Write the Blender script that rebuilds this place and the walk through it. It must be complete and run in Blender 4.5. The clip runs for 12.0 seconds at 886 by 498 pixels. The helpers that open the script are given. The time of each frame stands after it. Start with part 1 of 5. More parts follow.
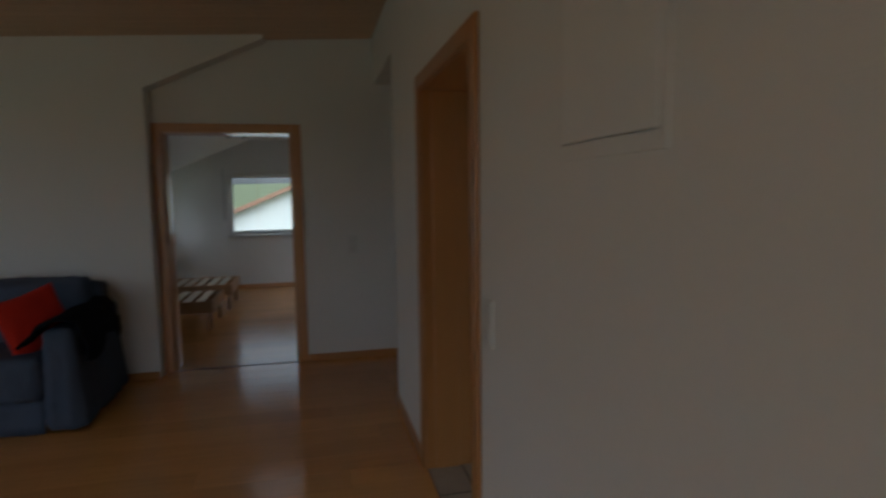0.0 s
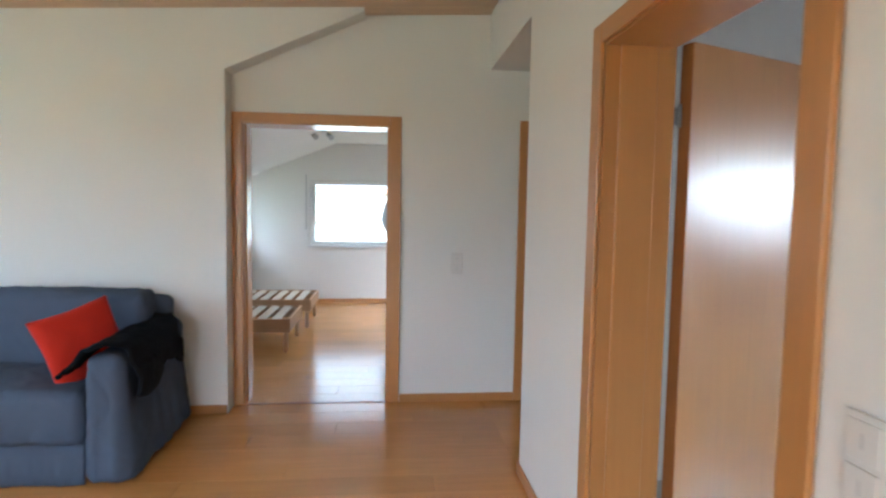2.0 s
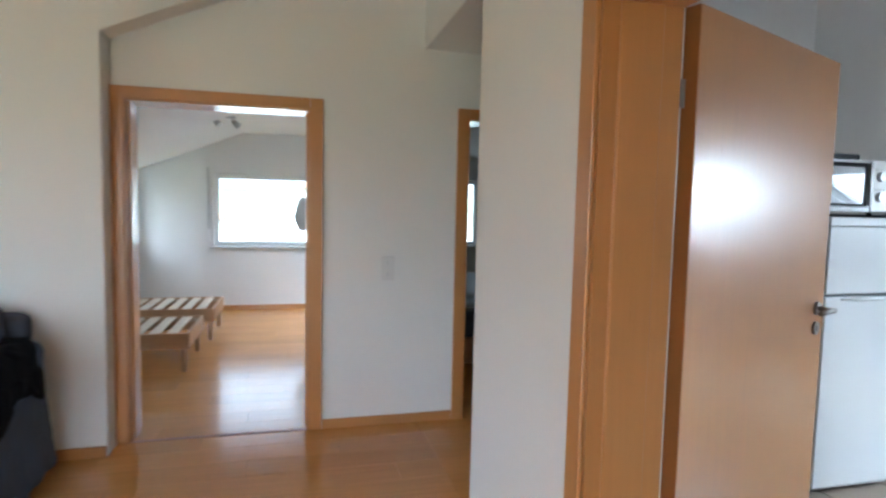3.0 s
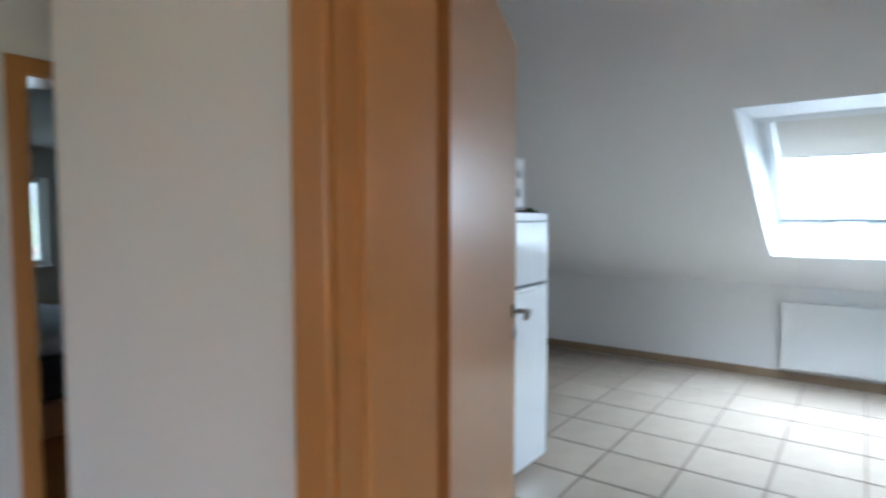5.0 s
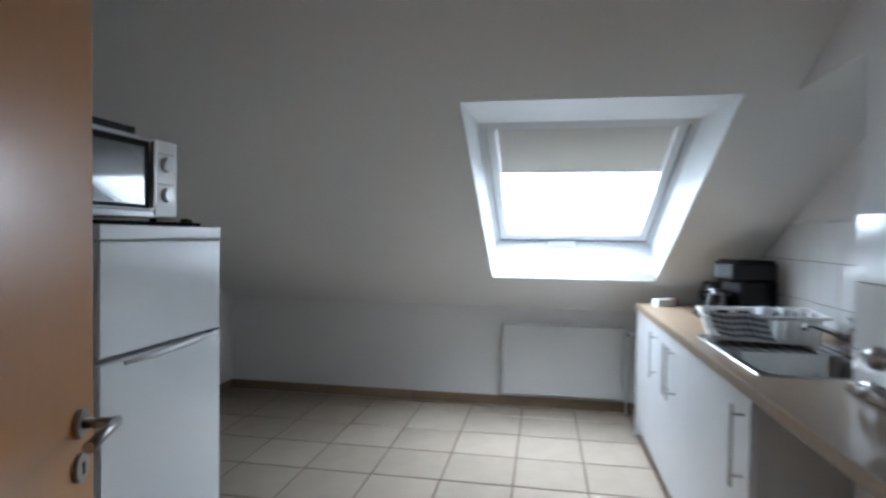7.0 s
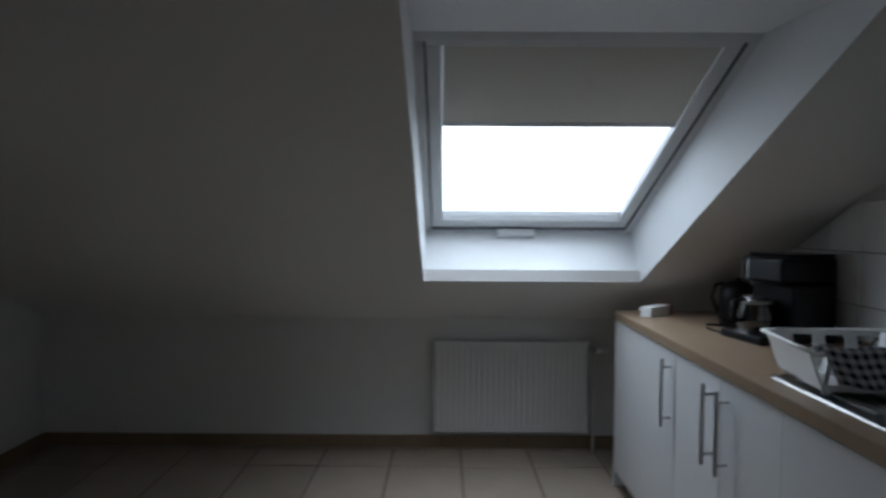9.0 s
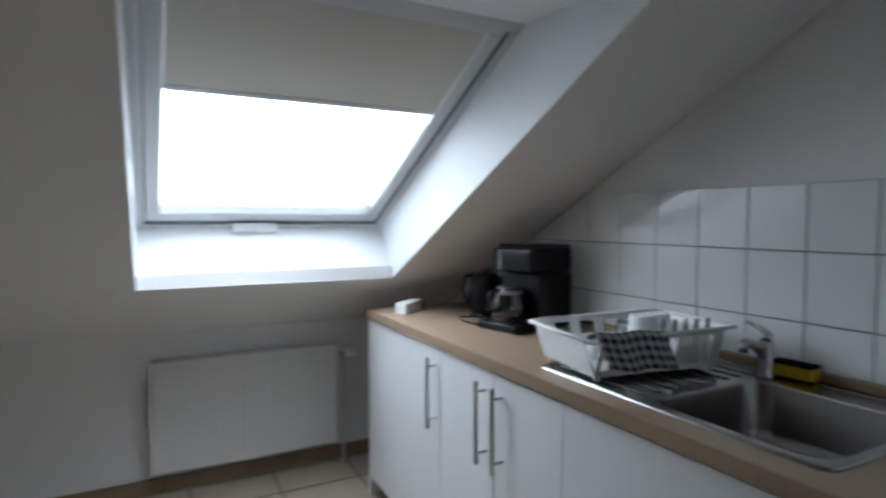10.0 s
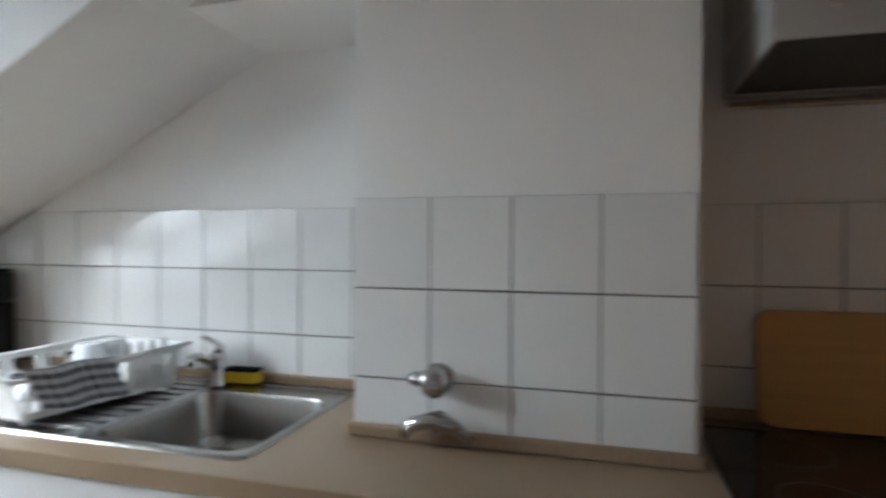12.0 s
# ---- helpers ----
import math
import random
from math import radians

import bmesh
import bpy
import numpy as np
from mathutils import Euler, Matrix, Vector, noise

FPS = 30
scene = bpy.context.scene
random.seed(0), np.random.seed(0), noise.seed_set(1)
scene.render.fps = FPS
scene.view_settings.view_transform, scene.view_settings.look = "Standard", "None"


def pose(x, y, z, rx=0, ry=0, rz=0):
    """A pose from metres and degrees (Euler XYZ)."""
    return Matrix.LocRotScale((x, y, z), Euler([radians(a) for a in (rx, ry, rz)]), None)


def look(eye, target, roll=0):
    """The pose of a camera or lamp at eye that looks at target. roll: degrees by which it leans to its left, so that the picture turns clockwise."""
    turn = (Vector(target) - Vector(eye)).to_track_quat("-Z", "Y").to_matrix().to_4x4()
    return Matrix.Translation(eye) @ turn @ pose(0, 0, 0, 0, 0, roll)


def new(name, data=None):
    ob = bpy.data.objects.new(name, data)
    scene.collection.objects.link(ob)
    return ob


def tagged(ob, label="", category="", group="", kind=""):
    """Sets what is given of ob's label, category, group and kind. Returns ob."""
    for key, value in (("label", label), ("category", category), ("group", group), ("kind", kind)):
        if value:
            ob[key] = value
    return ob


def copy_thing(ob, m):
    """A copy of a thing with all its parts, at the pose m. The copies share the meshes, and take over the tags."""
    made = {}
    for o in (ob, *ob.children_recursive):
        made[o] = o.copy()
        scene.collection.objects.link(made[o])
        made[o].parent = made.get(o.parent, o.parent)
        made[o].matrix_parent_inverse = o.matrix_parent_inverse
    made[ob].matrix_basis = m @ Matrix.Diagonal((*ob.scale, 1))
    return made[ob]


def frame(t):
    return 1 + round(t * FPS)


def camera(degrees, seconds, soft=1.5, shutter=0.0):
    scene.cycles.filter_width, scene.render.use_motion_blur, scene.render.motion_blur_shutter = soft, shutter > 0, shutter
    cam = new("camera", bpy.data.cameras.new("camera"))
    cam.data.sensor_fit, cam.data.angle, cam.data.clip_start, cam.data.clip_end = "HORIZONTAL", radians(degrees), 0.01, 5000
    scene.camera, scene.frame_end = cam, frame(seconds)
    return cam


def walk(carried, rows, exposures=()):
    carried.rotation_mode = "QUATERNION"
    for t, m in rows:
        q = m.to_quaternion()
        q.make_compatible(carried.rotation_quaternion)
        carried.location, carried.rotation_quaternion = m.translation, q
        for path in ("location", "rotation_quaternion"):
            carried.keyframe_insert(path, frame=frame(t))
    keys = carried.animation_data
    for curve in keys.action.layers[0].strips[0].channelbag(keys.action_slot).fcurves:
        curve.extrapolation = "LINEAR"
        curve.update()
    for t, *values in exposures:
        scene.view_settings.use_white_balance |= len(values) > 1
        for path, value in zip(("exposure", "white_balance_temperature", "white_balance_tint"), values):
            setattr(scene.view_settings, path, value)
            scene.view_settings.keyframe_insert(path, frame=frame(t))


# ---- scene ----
cam = camera(76.0, 12.0, soft=2.5, shutter=0.62)
PATH = [
    (0, (-0.548, -5.003, 1.462), (-0.103, -3.064, 1.261), -0.8),
    (0.5, (-0.585, -4.804, 1.422), (-0.418, -2.822, 1.209), 0.7),
    (1, (-0.605, -4.552, 1.425), (-0.57, -2.563, 1.215), -0.0),
    (1.5, (-0.637, -4.307, 1.389), (-0.547, -2.322, 1.159), 1.7),
    (2, (-0.728, -4.043, 1.416), (-0.525, -2.058, 1.269), 1.0),
    (2.5, (-0.782, -3.801, 1.388), (-0.458, -1.834, 1.218), 1.4),
    (3, (-0.786, -3.556, 1.409), (-0.28, -1.627, 1.261), 1.3),
    (3.2, (-0.779, -3.466, 1.404), (-0.192, -1.563, 1.212), 1.7),
    (4.8, (-0.635, -2.81, 1.358), (0.862, -1.491, 1.22), -0.1),
    (5, (-0.583, -2.8, 1.384), (1.022, -1.612, 1.27), -0.0),
    (5.5, (-0.458, -2.749, 1.379), (1.363, -1.935, 1.232), 0.9),
    (6, (-0.269, -2.654, 1.388), (1.697, -2.302, 1.306), -0.8),
    (6.5, (-0.041, -2.599, 1.382), (1.948, -2.435, 1.257), -0.4),
    (7, (0.33, -2.599, 1.387), (2.298, -2.25, 1.336), 0.7),
    (7.2, (0.461, -2.576, 1.383), (2.41, -2.136, 1.297), 0.8),
    (8.8, (1.408, -2.341, 1.38), (3.402, -2.238, 1.261), -0.3),
    (9, (1.512, -2.349, 1.37), (3.51, -2.344, 1.285), 0.3),
    (9.5, (1.678, -2.334, 1.359), (3.634, -2.735, 1.245), 1.1),
    (10, (1.838, -2.28, 1.361), (3.606, -3.211, 1.262), -0.0),
    (10.5, (1.878, -2.238, 1.386), (3.431, -3.493, 1.272), -0.8),
    (11, (1.857, -2.256, 1.385), (3.086, -3.831, 1.287), 0.2),
    (11.5, (1.775, -2.31, 1.384), (2.724, -4.069, 1.306), 0.1),
    (12, (1.688, -2.341, 1.362), (2.229, -4.266, 1.341), 0.3),
]
walk(cam, [(t, look(eye, target, roll)) for t, eye, target, roll in PATH],
     exposures=[(0.0, 0.55, 5350, 2), (0.5, 2.0, 5300, 2), (1.0, 2.88, 5200, 1), (1.5, 3.2, 5100, 1), (2.0, 3.35, 5050, 1), (3.2, 3.3, 5000, 1), (4.8, 3.1, 4900, 0),
                (5.5, 2.2, 4900, 0), (6.0, 1.5, 5150, 4), (6.5, 1.75, 5150, 4), (7.2, 2.1, 5250, 4), (8.8, 0.05, 5350, 5), (9.5, 0.22, 5400, 5), (10.0, 1.15, 5400, 5),
                (10.5, 1.3, 5450, 5), (11.0, 1.42, 5550, 5), (11.5, 1.8, 5550, 5), (12.0, 2.5, 5650, 4)])

# ---- world, sun, large lights ----
world = bpy.data.worlds.new("overcast_sky")
scene.world = world
world.use_nodes = True
wn = world.node_tree.nodes
sky = wn.new("ShaderNodeTexSky")
sky.sky_type, sky.sun_disc = "NISHITA", False
sky.sun_elevation, sky.sun_rotation = radians(54), radians(203)
sky.air_density, sky.dust_density, sky.ozone_density = 1.0, 4.0, 1.0
grey = wn.new("ShaderNodeHueSaturation")
grey.inputs["Saturation"].default_value = 0.12
world.node_tree.links.new(sky.outputs[0], grey.inputs["Color"])
world.node_tree.links.new(grey.outputs[0], wn["Background"].inputs[0])
wn["Background"].inputs[1].default_value = 0.15
sun = new("sun", bpy.data.lights.new("sun", "SUN"))
sun.data.energy, sun.data.angle, sun.data.color = 0.9, radians(75), (1.0, 0.99, 0.97)
sun.matrix_basis = look((-2.5, -6, 9), (0, 0, 0))


def window_light(name, eye, target, w, h, watts, color=(0.93, 0.97, 1.0)):
    """Daylight in a window's opening."""
    data = bpy.data.lights.new(name, "AREA")
    data.shape, data.size, data.size_y, data.energy, data.color = "RECTANGLE", w, h, watts, color
    ob = new(name, data)
    ob.matrix_basis = look(eye, target)
    return ob

roof_light = window_light("daylight_roof_window", (4.14, -2.8, 1.73), (3.50, -2.8, 0.84), 1.4, 0.98, 11.0, (0.99, 0.98, 0.965))
roof_light.data.spread = radians(158)     # the sky stands above the horizon only
# weak fill from the south; its window is out of view and added for light
window_light("fill_south", (-2.7, -7.75, 1.2), (-2.7, 0, 1.2), 3.0, 2.2, 0.1, (0.78, 0.9, 1.0))
window_light("daylight_west", (-5.14, -2.3, 1.48), (0, -2.3, 1.48), 1.75, 1.2, 0.58, (0.78, 0.9, 1.0))
# bedroom fill, shining through a ceiling opening added where it stays hidden
window_light("fill_bedroom", (-0.79, 2.12, 2.37), (-0.79, 2.12, 0), 1.25, 0.52, 0.14, (1.0, 0.98, 0.95))
window_light("daylight_second_room", (1.5, 4.52, 1.33), (1.5, 0, 1.33), 0.58, 0.95, 0.18)

# ---- materials ----
def material(name, color, rough=0.5, metal=0.0, grain=0.0, grain_scale=(40, 40, 40), stain=0.0, stain_scale=3.0,
             bump=0.0, bump_scale=200.0, vary=0.0, coat=0.0, spec=0.5, island=False):
    """A surface with grain, broad stains, fine relief and piece-to-piece variation."""
    m = bpy.data.materials.new(name)
    m.use_nodes = True
    nt = m.node_tree
    n, l = nt.nodes, nt.links
    b = n["Principled BSDF"]
    b.inputs["Roughness"].default_value, b.inputs["Metallic"].default_value = rough, metal
    b.inputs["Coat Weight"].default_value = coat
    b.inputs["Coat Roughness"].default_value = 0.2
    b.inputs["Specular IOR Level"].default_value = spec
    tc = n.new("ShaderNodeTexCoord")
    value = n.new("ShaderNodeValue")
    value.outputs[0].default_value = 1.0
    out = value.outputs[0]

    def times(a, socket):
        k = n.new("ShaderNodeMath")
        k.operation = "MULTIPLY"
        l.new(a, k.inputs[0])
        l.new(socket, k.inputs[1])
        return k.outputs[0]

    def spread(socket, amount):
        r = n.new("ShaderNodeMapRange")
        r.inputs["To Min"].default_value, r.inputs["To Max"].default_value = 1 - amount, 1 + amount
        l.new(socket, r.inputs["Value"])
        return r.outputs[0]

    offset = None
    if vary:
        info = n.new("ShaderNodeNewGeometry") if island else n.new("ShaderNodeObjectInfo")
        rnd = info.outputs["Random Per Island" if island else "Random"]
        out = times(out, spread(rnd, vary))
        offset = n.new("ShaderNodeMath")
        offset.operation = "MULTIPLY"
        offset.inputs[1].default_value = 37.0
        l.new(rnd, offset.inputs[0])
    if grain:
        mp = n.new("ShaderNodeMapping")
        mp.inputs["Scale"].default_value = grain_scale
        l.new(tc.outputs["Object"], mp.inputs["Vector"])
        t = n.new("ShaderNodeTexNoise")
        t.noise_dimensions = "4D"
        t.inputs["Scale"].default_value, t.inputs["Detail"].default_value, t.inputs["Distortion"].default_value = 1.0, 6.0, 0.4
        l.new(mp.outputs[0], t.inputs["Vector"])
        if offset:
            l.new(offset.outputs[0], t.inputs["W"])
        out = times(out, spread(t.outputs["Fac"], grain))
        g = n.new("ShaderNodeMapRange")
        g.inputs["To Min"].default_value, g.inputs["To Max"].default_value = max(0.02, rough - 0.06), min(1, rough + 0.06)
        l.new(t.outputs["Fac"], g.inputs["Value"])
        l.new(g.outputs[0], b.inputs["Roughness"])
    if stain:
        t = n.new("ShaderNodeTexNoise")
        t.inputs["Scale"].default_value, t.inputs["Detail"].default_value = stain_scale, 4.0
        l.new(tc.outputs["Object"], t.inputs["Vector"])
        out = times(out, spread(t.outputs["Fac"], stain))
    mix = n.new("ShaderNodeVectorMath")
    mix.operation = "SCALE"
    mix.inputs[0].default_value = color
    l.new(out, mix.inputs["Scale"])
    l.new(mix.outputs[0], b.inputs["Base Color"])
    if bump:
        t = n.new("ShaderNodeTexNoise")
        t.inputs["Scale"].default_value, t.inputs["Detail"].default_value = bump_scale, 5.0
        l.new(tc.outputs["Object"], t.inputs["Vector"])
        k = n.new("ShaderNodeBump")
        k.inputs["Strength"].default_value, k.inputs["Distance"].default_value = bump, 0.004
        l.new(t.outputs["Fac"], k.inputs["Height"])
        l.new(k.outputs[0], b.inputs["Normal"])
    return m


def glow(name, color, strength):
    m = bpy.data.materials.new(name)
    m.use_nodes = True
    b = m.node_tree.nodes["Principled BSDF"]
    b.inputs["Base Color"].default_value = (0, 0, 0, 1)
    b.inputs["Emission Color"].default_value, b.inputs["Emission Strength"].default_value = (*color, 1), strength
    return m


def glass_material(name, tint=(1, 1, 1), rough=0.0):
    m = bpy.data.materials.new(name)
    m.use_nodes = True
    b = m.node_tree.nodes["Principled BSDF"]
    b.inputs["Base Color"].default_value = (*tint, 1)
    b.inputs["Roughness"].default_value, b.inputs["Transmission Weight"].default_value, b.inputs["IOR"].default_value = rough, 1.0, 1.45
    return m


def checked(name):
    """Woven gingham cloth, dark blue and white."""
    m = bpy.data.materials.new(name)
    m.use_nodes = True
    n, l = m.node_tree.nodes, m.node_tree.links
    tc = n.new("ShaderNodeTexCoord")
    sep = n.new("ShaderNodeSeparateXYZ")
    l.new(tc.outputs["UV"], sep.inputs[0])
    cols = []
    for axis in (0, 1):
        f = n.new("ShaderNodeMath")
        f.operation = "MULTIPLY"
        f.inputs[1].default_value = 1.0
        l.new(sep.outputs[axis], f.inputs[0])
        p = n.new("ShaderNodeMath")
        p.operation = "FRACT"
        l.new(f.outputs[0], p.inputs[0])
        s = n.new("ShaderNodeMath")
        s.operation = "GREATER_THAN"
        s.inputs[1].default_value = 0.5
        l.new(p.outputs[0], s.inputs[0])
        cols.append(s.outputs[0])
    add = n.new("ShaderNodeMath")
    add.operation = "ADD"
    l.new(cols[0], add.inputs[0])
    l.new(cols[1], add.inputs[1])
    half = n.new("ShaderNodeMath")
    half.operation = "MULTIPLY"
    half.inputs[1].default_value = 0.5
    l.new(add.outputs[0], half.inputs[0])
    mix = n.new("ShaderNodeMix")
    mix.data_type = "RGBA"
    mix.inputs["A"].default_value, mix.inputs["B"].default_value = (0.62, 0.63, 0.66, 1), (0.015, 0.02, 0.05, 1)
    l.new(half.outputs[0], mix.inputs["Factor"])
    l.new(mix.outputs["Result"], n["Principled BSDF"].inputs["Base Color"])
    n["Principled BSDF"].inputs["Roughness"].default_value = 0.9
    return m


def thin_cloth(name, color, through_share):
    """Thin woven cloth that lets some daylight through."""
    m = material(name, color, 0.9, grain=0.04, grain_scale=(300, 300, 300), stain=0.04, bump=0.1, bump_scale=500)
    n, l = m.node_tree.nodes, m.node_tree.links
    tr = n.new("ShaderNodeBsdfTranslucent")
    tr.inputs["Color"].default_value = (*color, 1)
    mx = n.new("ShaderNodeMixShader")
    mx.inputs[0].default_value = through_share
    l.new(n["Principled BSDF"].outputs[0], mx.inputs[1])
    l.new(tr.outputs[0], mx.inputs[2])
    l.new(mx.outputs[0], n["Material Output"].inputs["Surface"])
    return m


PLASTER = material("white_plaster", (0.78, 0.772, 0.755), 0.9, grain=0.02, grain_scale=(60, 60, 60), stain=0.035, stain_scale=1.3, bump=0.25, bump_scale=240, spec=0.25)
PLASTER_K = material("kitchen_plaster", (0.8, 0.79, 0.775), 0.9, grain=0.02, grain_scale=(55, 55, 55), stain=0.04, stain_scale=1.1, bump=0.25, bump_scale=220, spec=0.25)
REVEAL = material("reveal_white", (0.75, 0.76, 0.77), 0.6, grain=0.015, stain=0.03, stain_scale=4, bump=0.1, bump_scale=160)
FRAME_WHITE = material("window_frame_white", (0.6, 0.61, 0.62), 0.4, grain=0.02, stain=0.04, stain_scale=5)
SWITCH_WHITE = material("switch_white", (0.7, 0.69, 0.67), 0.4, stain=0.03, stain_scale=20)
BEECH = material("beech_veneer", (0.48, 0.222, 0.066), 0.3, grain=0.09, grain_scale=(55, 55, 2.2), stain=0.06, stain_scale=2.5, coat=0.5)
BEECH_H = material("beech_veneer_across", (0.48, 0.222, 0.066), 0.3, grain=0.09, grain_scale=(2.2, 55, 55), stain=0.06, stain_scale=2.5, coat=0.5)
BEECH_Y = material("beech_veneer_along", (0.48, 0.222, 0.066), 0.3, grain=0.09, grain_scale=(55, 2.2, 55), stain=0.06, stain_scale=2.5, coat=0.5)
EDGE = material("dark_beech_edge", (0.36, 0.145, 0.04), 0.4, grain=0.1, grain_scale=(60, 60, 2), stain=0.05)
PLANK = material("laminate_plank", (0.6, 0.29, 0.085), 0.17, grain=0.17, grain_scale=(2.2, 46, 46), stain=0.07, stain_scale=5, vary=0.09, bump=0.012, bump_scale=260, coat=0.0, spec=0.42)
JOINT = material("dark_joint", (0.3, 0.15, 0.055), 0.8, grain=0.1, stain=0.1)
PINE = material("pine_ceiling_boards", (0.6, 0.44, 0.29), 0.5, grain=0.16, grain_scale=(2, 50, 50), stain=0.06, vary=0.1, island=True)
FLOOR_TILE = material("beige_floor_tile", (0.385, 0.32, 0.255), 0.21, grain=0.05, grain_scale=(14, 14, 14), stain=0.1, stain_scale=6, vary=0.05, bump=0.05, bump_scale=60)
GROUT = material("grout", (0.15, 0.115, 0.085), 0.9, grain=0.12, grain_scale=(90, 90, 90), stain=0.15, bump=0.3, bump_scale=400)
SKIRT_TILE = material("brown_skirting_tile", (0.26, 0.185, 0.11), 0.3, grain=0.08, grain_scale=(20, 20, 20), stain=0.1, stain_scale=5, vary=0.06)
WALL_TILE = material("white_wall_tile", (0.74, 0.74, 0.73), 0.06, stain=0.02, stain_scale=8, vary=0.025, coat=0.3)
WALL_GROUT = material("grey_wall_grout", (0.2, 0.195, 0.185), 0.9, grain=0.15, grain_scale=(80, 80, 80), stain=0.1)
WHITE_LAM = material("white_laminate", (0.68, 0.683, 0.69), 0.35, grain=0.012, grain_scale=(30, 30, 30), stain=0.02, stain_scale=4, bump=0.02, bump_scale=120)
CARCASS = material("white_carcass_side", (0.62, 0.6, 0.57), 0.5, grain=0.02, stain=0.04)
WORKTOP = material("light_beech_worktop", (0.28, 0.205, 0.135), 0.3, grain=0.03, grain_scale=(45, 110, 110), stain=0.06, stain_scale=6, bump=0.03, bump_scale=300)
STEEL = material("brushed_steel", (0.36, 0.355, 0.35), 0.3, 1.0, grain=0.03, grain_scale=(4, 60, 60), stain=0.03, stain_scale=6)
SINK_STEEL = material("sink_steel", (0.33, 0.323, 0.315), 0.24, 1.0, grain=0.05, grain_scale=(6, 70, 70), stain=0.12, stain_scale=9)
DARK_STEEL = material("dull_handle_steel", (0.42, 0.42, 0.42), 0.35, 1.0, grain=0.05, grain_scale=(80, 80, 8))
CHROME = material("chrome", (0.5, 0.5, 0.51), 0.1, 1.0, stain=0.03, stain_scale=20)
WHITE_ENAMEL = material("white_enamel", (0.8, 0.82, 0.84), 0.13, grain=0.01, stain=0.02, stain_scale=3, coat=0.3)
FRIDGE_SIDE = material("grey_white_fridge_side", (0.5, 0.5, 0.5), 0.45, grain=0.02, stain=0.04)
SEAL = material("grey_rubber_seal", (0.16, 0.165, 0.17), 0.7, grain=0.05, stain=0.05)
RAD_WHITE = material("radiator_white", (0.72, 0.715, 0.7), 0.4, grain=0.01, stain=0.03)
WHITE_PLASTIC = material("white_plastic", (0.8, 0.8, 0.79), 0.35, grain=0.01, stain=0.02)
BLACK_PLASTIC = material("black_plastic", (0.005, 0.005, 0.007), 0.3, grain=0.1, grain_scale=(80, 80, 80), stain=0.1, spec=0.3)
DARK_GLASS = material("black_glass", (0.006, 0.006, 0.007), 0.04, stain=0.05, coat=1.0, spec=1.0)
MATT_BLACK = material("matt_black_border", (0.006, 0.006, 0.008), 0.6, stain=0.1, spec=0.15)
HOB_GLASS = material("black_ceramic_glass", (0.006, 0.006, 0.007), 0.08, stain=0.08, spec=0.35)
CLEAR = glass_material("clear_glass")
CUP_GLASS = glass_material("drinking_glass", (0.96, 0.98, 0.98), 0.02)
BLIND = thin_cloth("beige_roller_blind", (0.55, 0.53, 0.49), 0.17)
DENIM = material("blue_grey_cotton", (0.078, 0.098, 0.146), 0.95, grain=0.12, grain_scale=(220, 220, 220), stain=0.14, stain_scale=6, bump=0.35, bump_scale=350, spec=0.2)
RED_CLOTH = material("red_cotton", (0.5, 0.025, 0.012), 0.9, grain=0.08, grain_scale=(200, 200, 200), stain=0.1, stain_scale=7, bump=0.3, bump_scale=320, spec=0.2)
BLACK_WOOL = material("black_wool", (0.008, 0.009, 0.012), 1.0, grain=0.2, grain_scale=(150, 150, 150), stain=0.2, bump=0.6, bump_scale=240, spec=0.1)
PALE_WOOD = material("pale_pine", (0.55, 0.42, 0.28), 0.5, grain=0.12, grain_scale=(40, 40, 3), stain=0.06)
SLAT = material("pale_bed_slat", (0.68, 0.6, 0.48), 0.5, grain=0.08, grain_scale=(50, 3, 50), stain=0.05, vary=0.04)
BED_PINE = material("pale_brown_bed_rail", (0.5, 0.31, 0.17), 0.5, grain=0.12, grain_scale=(4, 40, 40), stain=0.06)
BED_FRAME = material("brown_bed_frame", (0.34, 0.17, 0.07), 0.5, grain=0.12, grain_scale=(4, 40, 40), stain=0.06)
YELLOW = material("yellow_sponge", (0.7, 0.48, 0.02), 0.9, grain=0.15, grain_scale=(120, 120, 120), bump=0.5, bump_scale=200)
BOARD = material("cutting_board_wood", (0.52, 0.28, 0.09), 0.5, grain=0.16, grain_scale=(3, 50, 50), stain=0.08)
GREEN = material("green_plastic", (0.03, 0.3, 0.16), 0.3, grain=0.02, stain=0.03)
RED_PRINT = material("red_print", (0.45, 0.04, 0.03), 0.5, stain=0.04)
FILTER = material("dark_grease_filter", (0.09, 0.085, 0.08), 0.5, 0.6, grain=0.15, grain_scale=(120, 120, 120), stain=0.2, bump=0.4, bump_scale=180)
GREY_METAL = material("grey_hood_metal", (0.4, 0.39, 0.38), 0.4, 0.0, grain=0.05, stain=0.06)
CLOTH = checked("gingham_cloth")
DARK_BEDDING = material("dark_bedding", (0.02, 0.022, 0.03), 0.9, grain=0.15, grain_scale=(90, 90, 90), stain=0.2, bump=0.4, bump_scale=90)
LIGHT_BEDDING = material("light_bedding", (0.6, 0.64, 0.7), 0.9, grain=0.05, stain=0.1, stain_scale=8, bump=0.3, bump_scale=60)
ROOF_RED = material("red_brown_roof_tiles", (0.36, 0.2, 0.13), 0.8, grain=0.2, grain_scale=(12, 12, 12), stain=0.2)
RENDER_WHITE = material("white_house_render", (0.75, 0.74, 0.7), 0.9, grain=0.03, stain=0.08, stain_scale=0.6)
GRASS = material("far_meadow", (0.15, 0.17, 0.08), 0.95, grain=0.3, grain_scale=(0.2, 0.2, 0.2), stain=0.3, stain_scale=0.02)
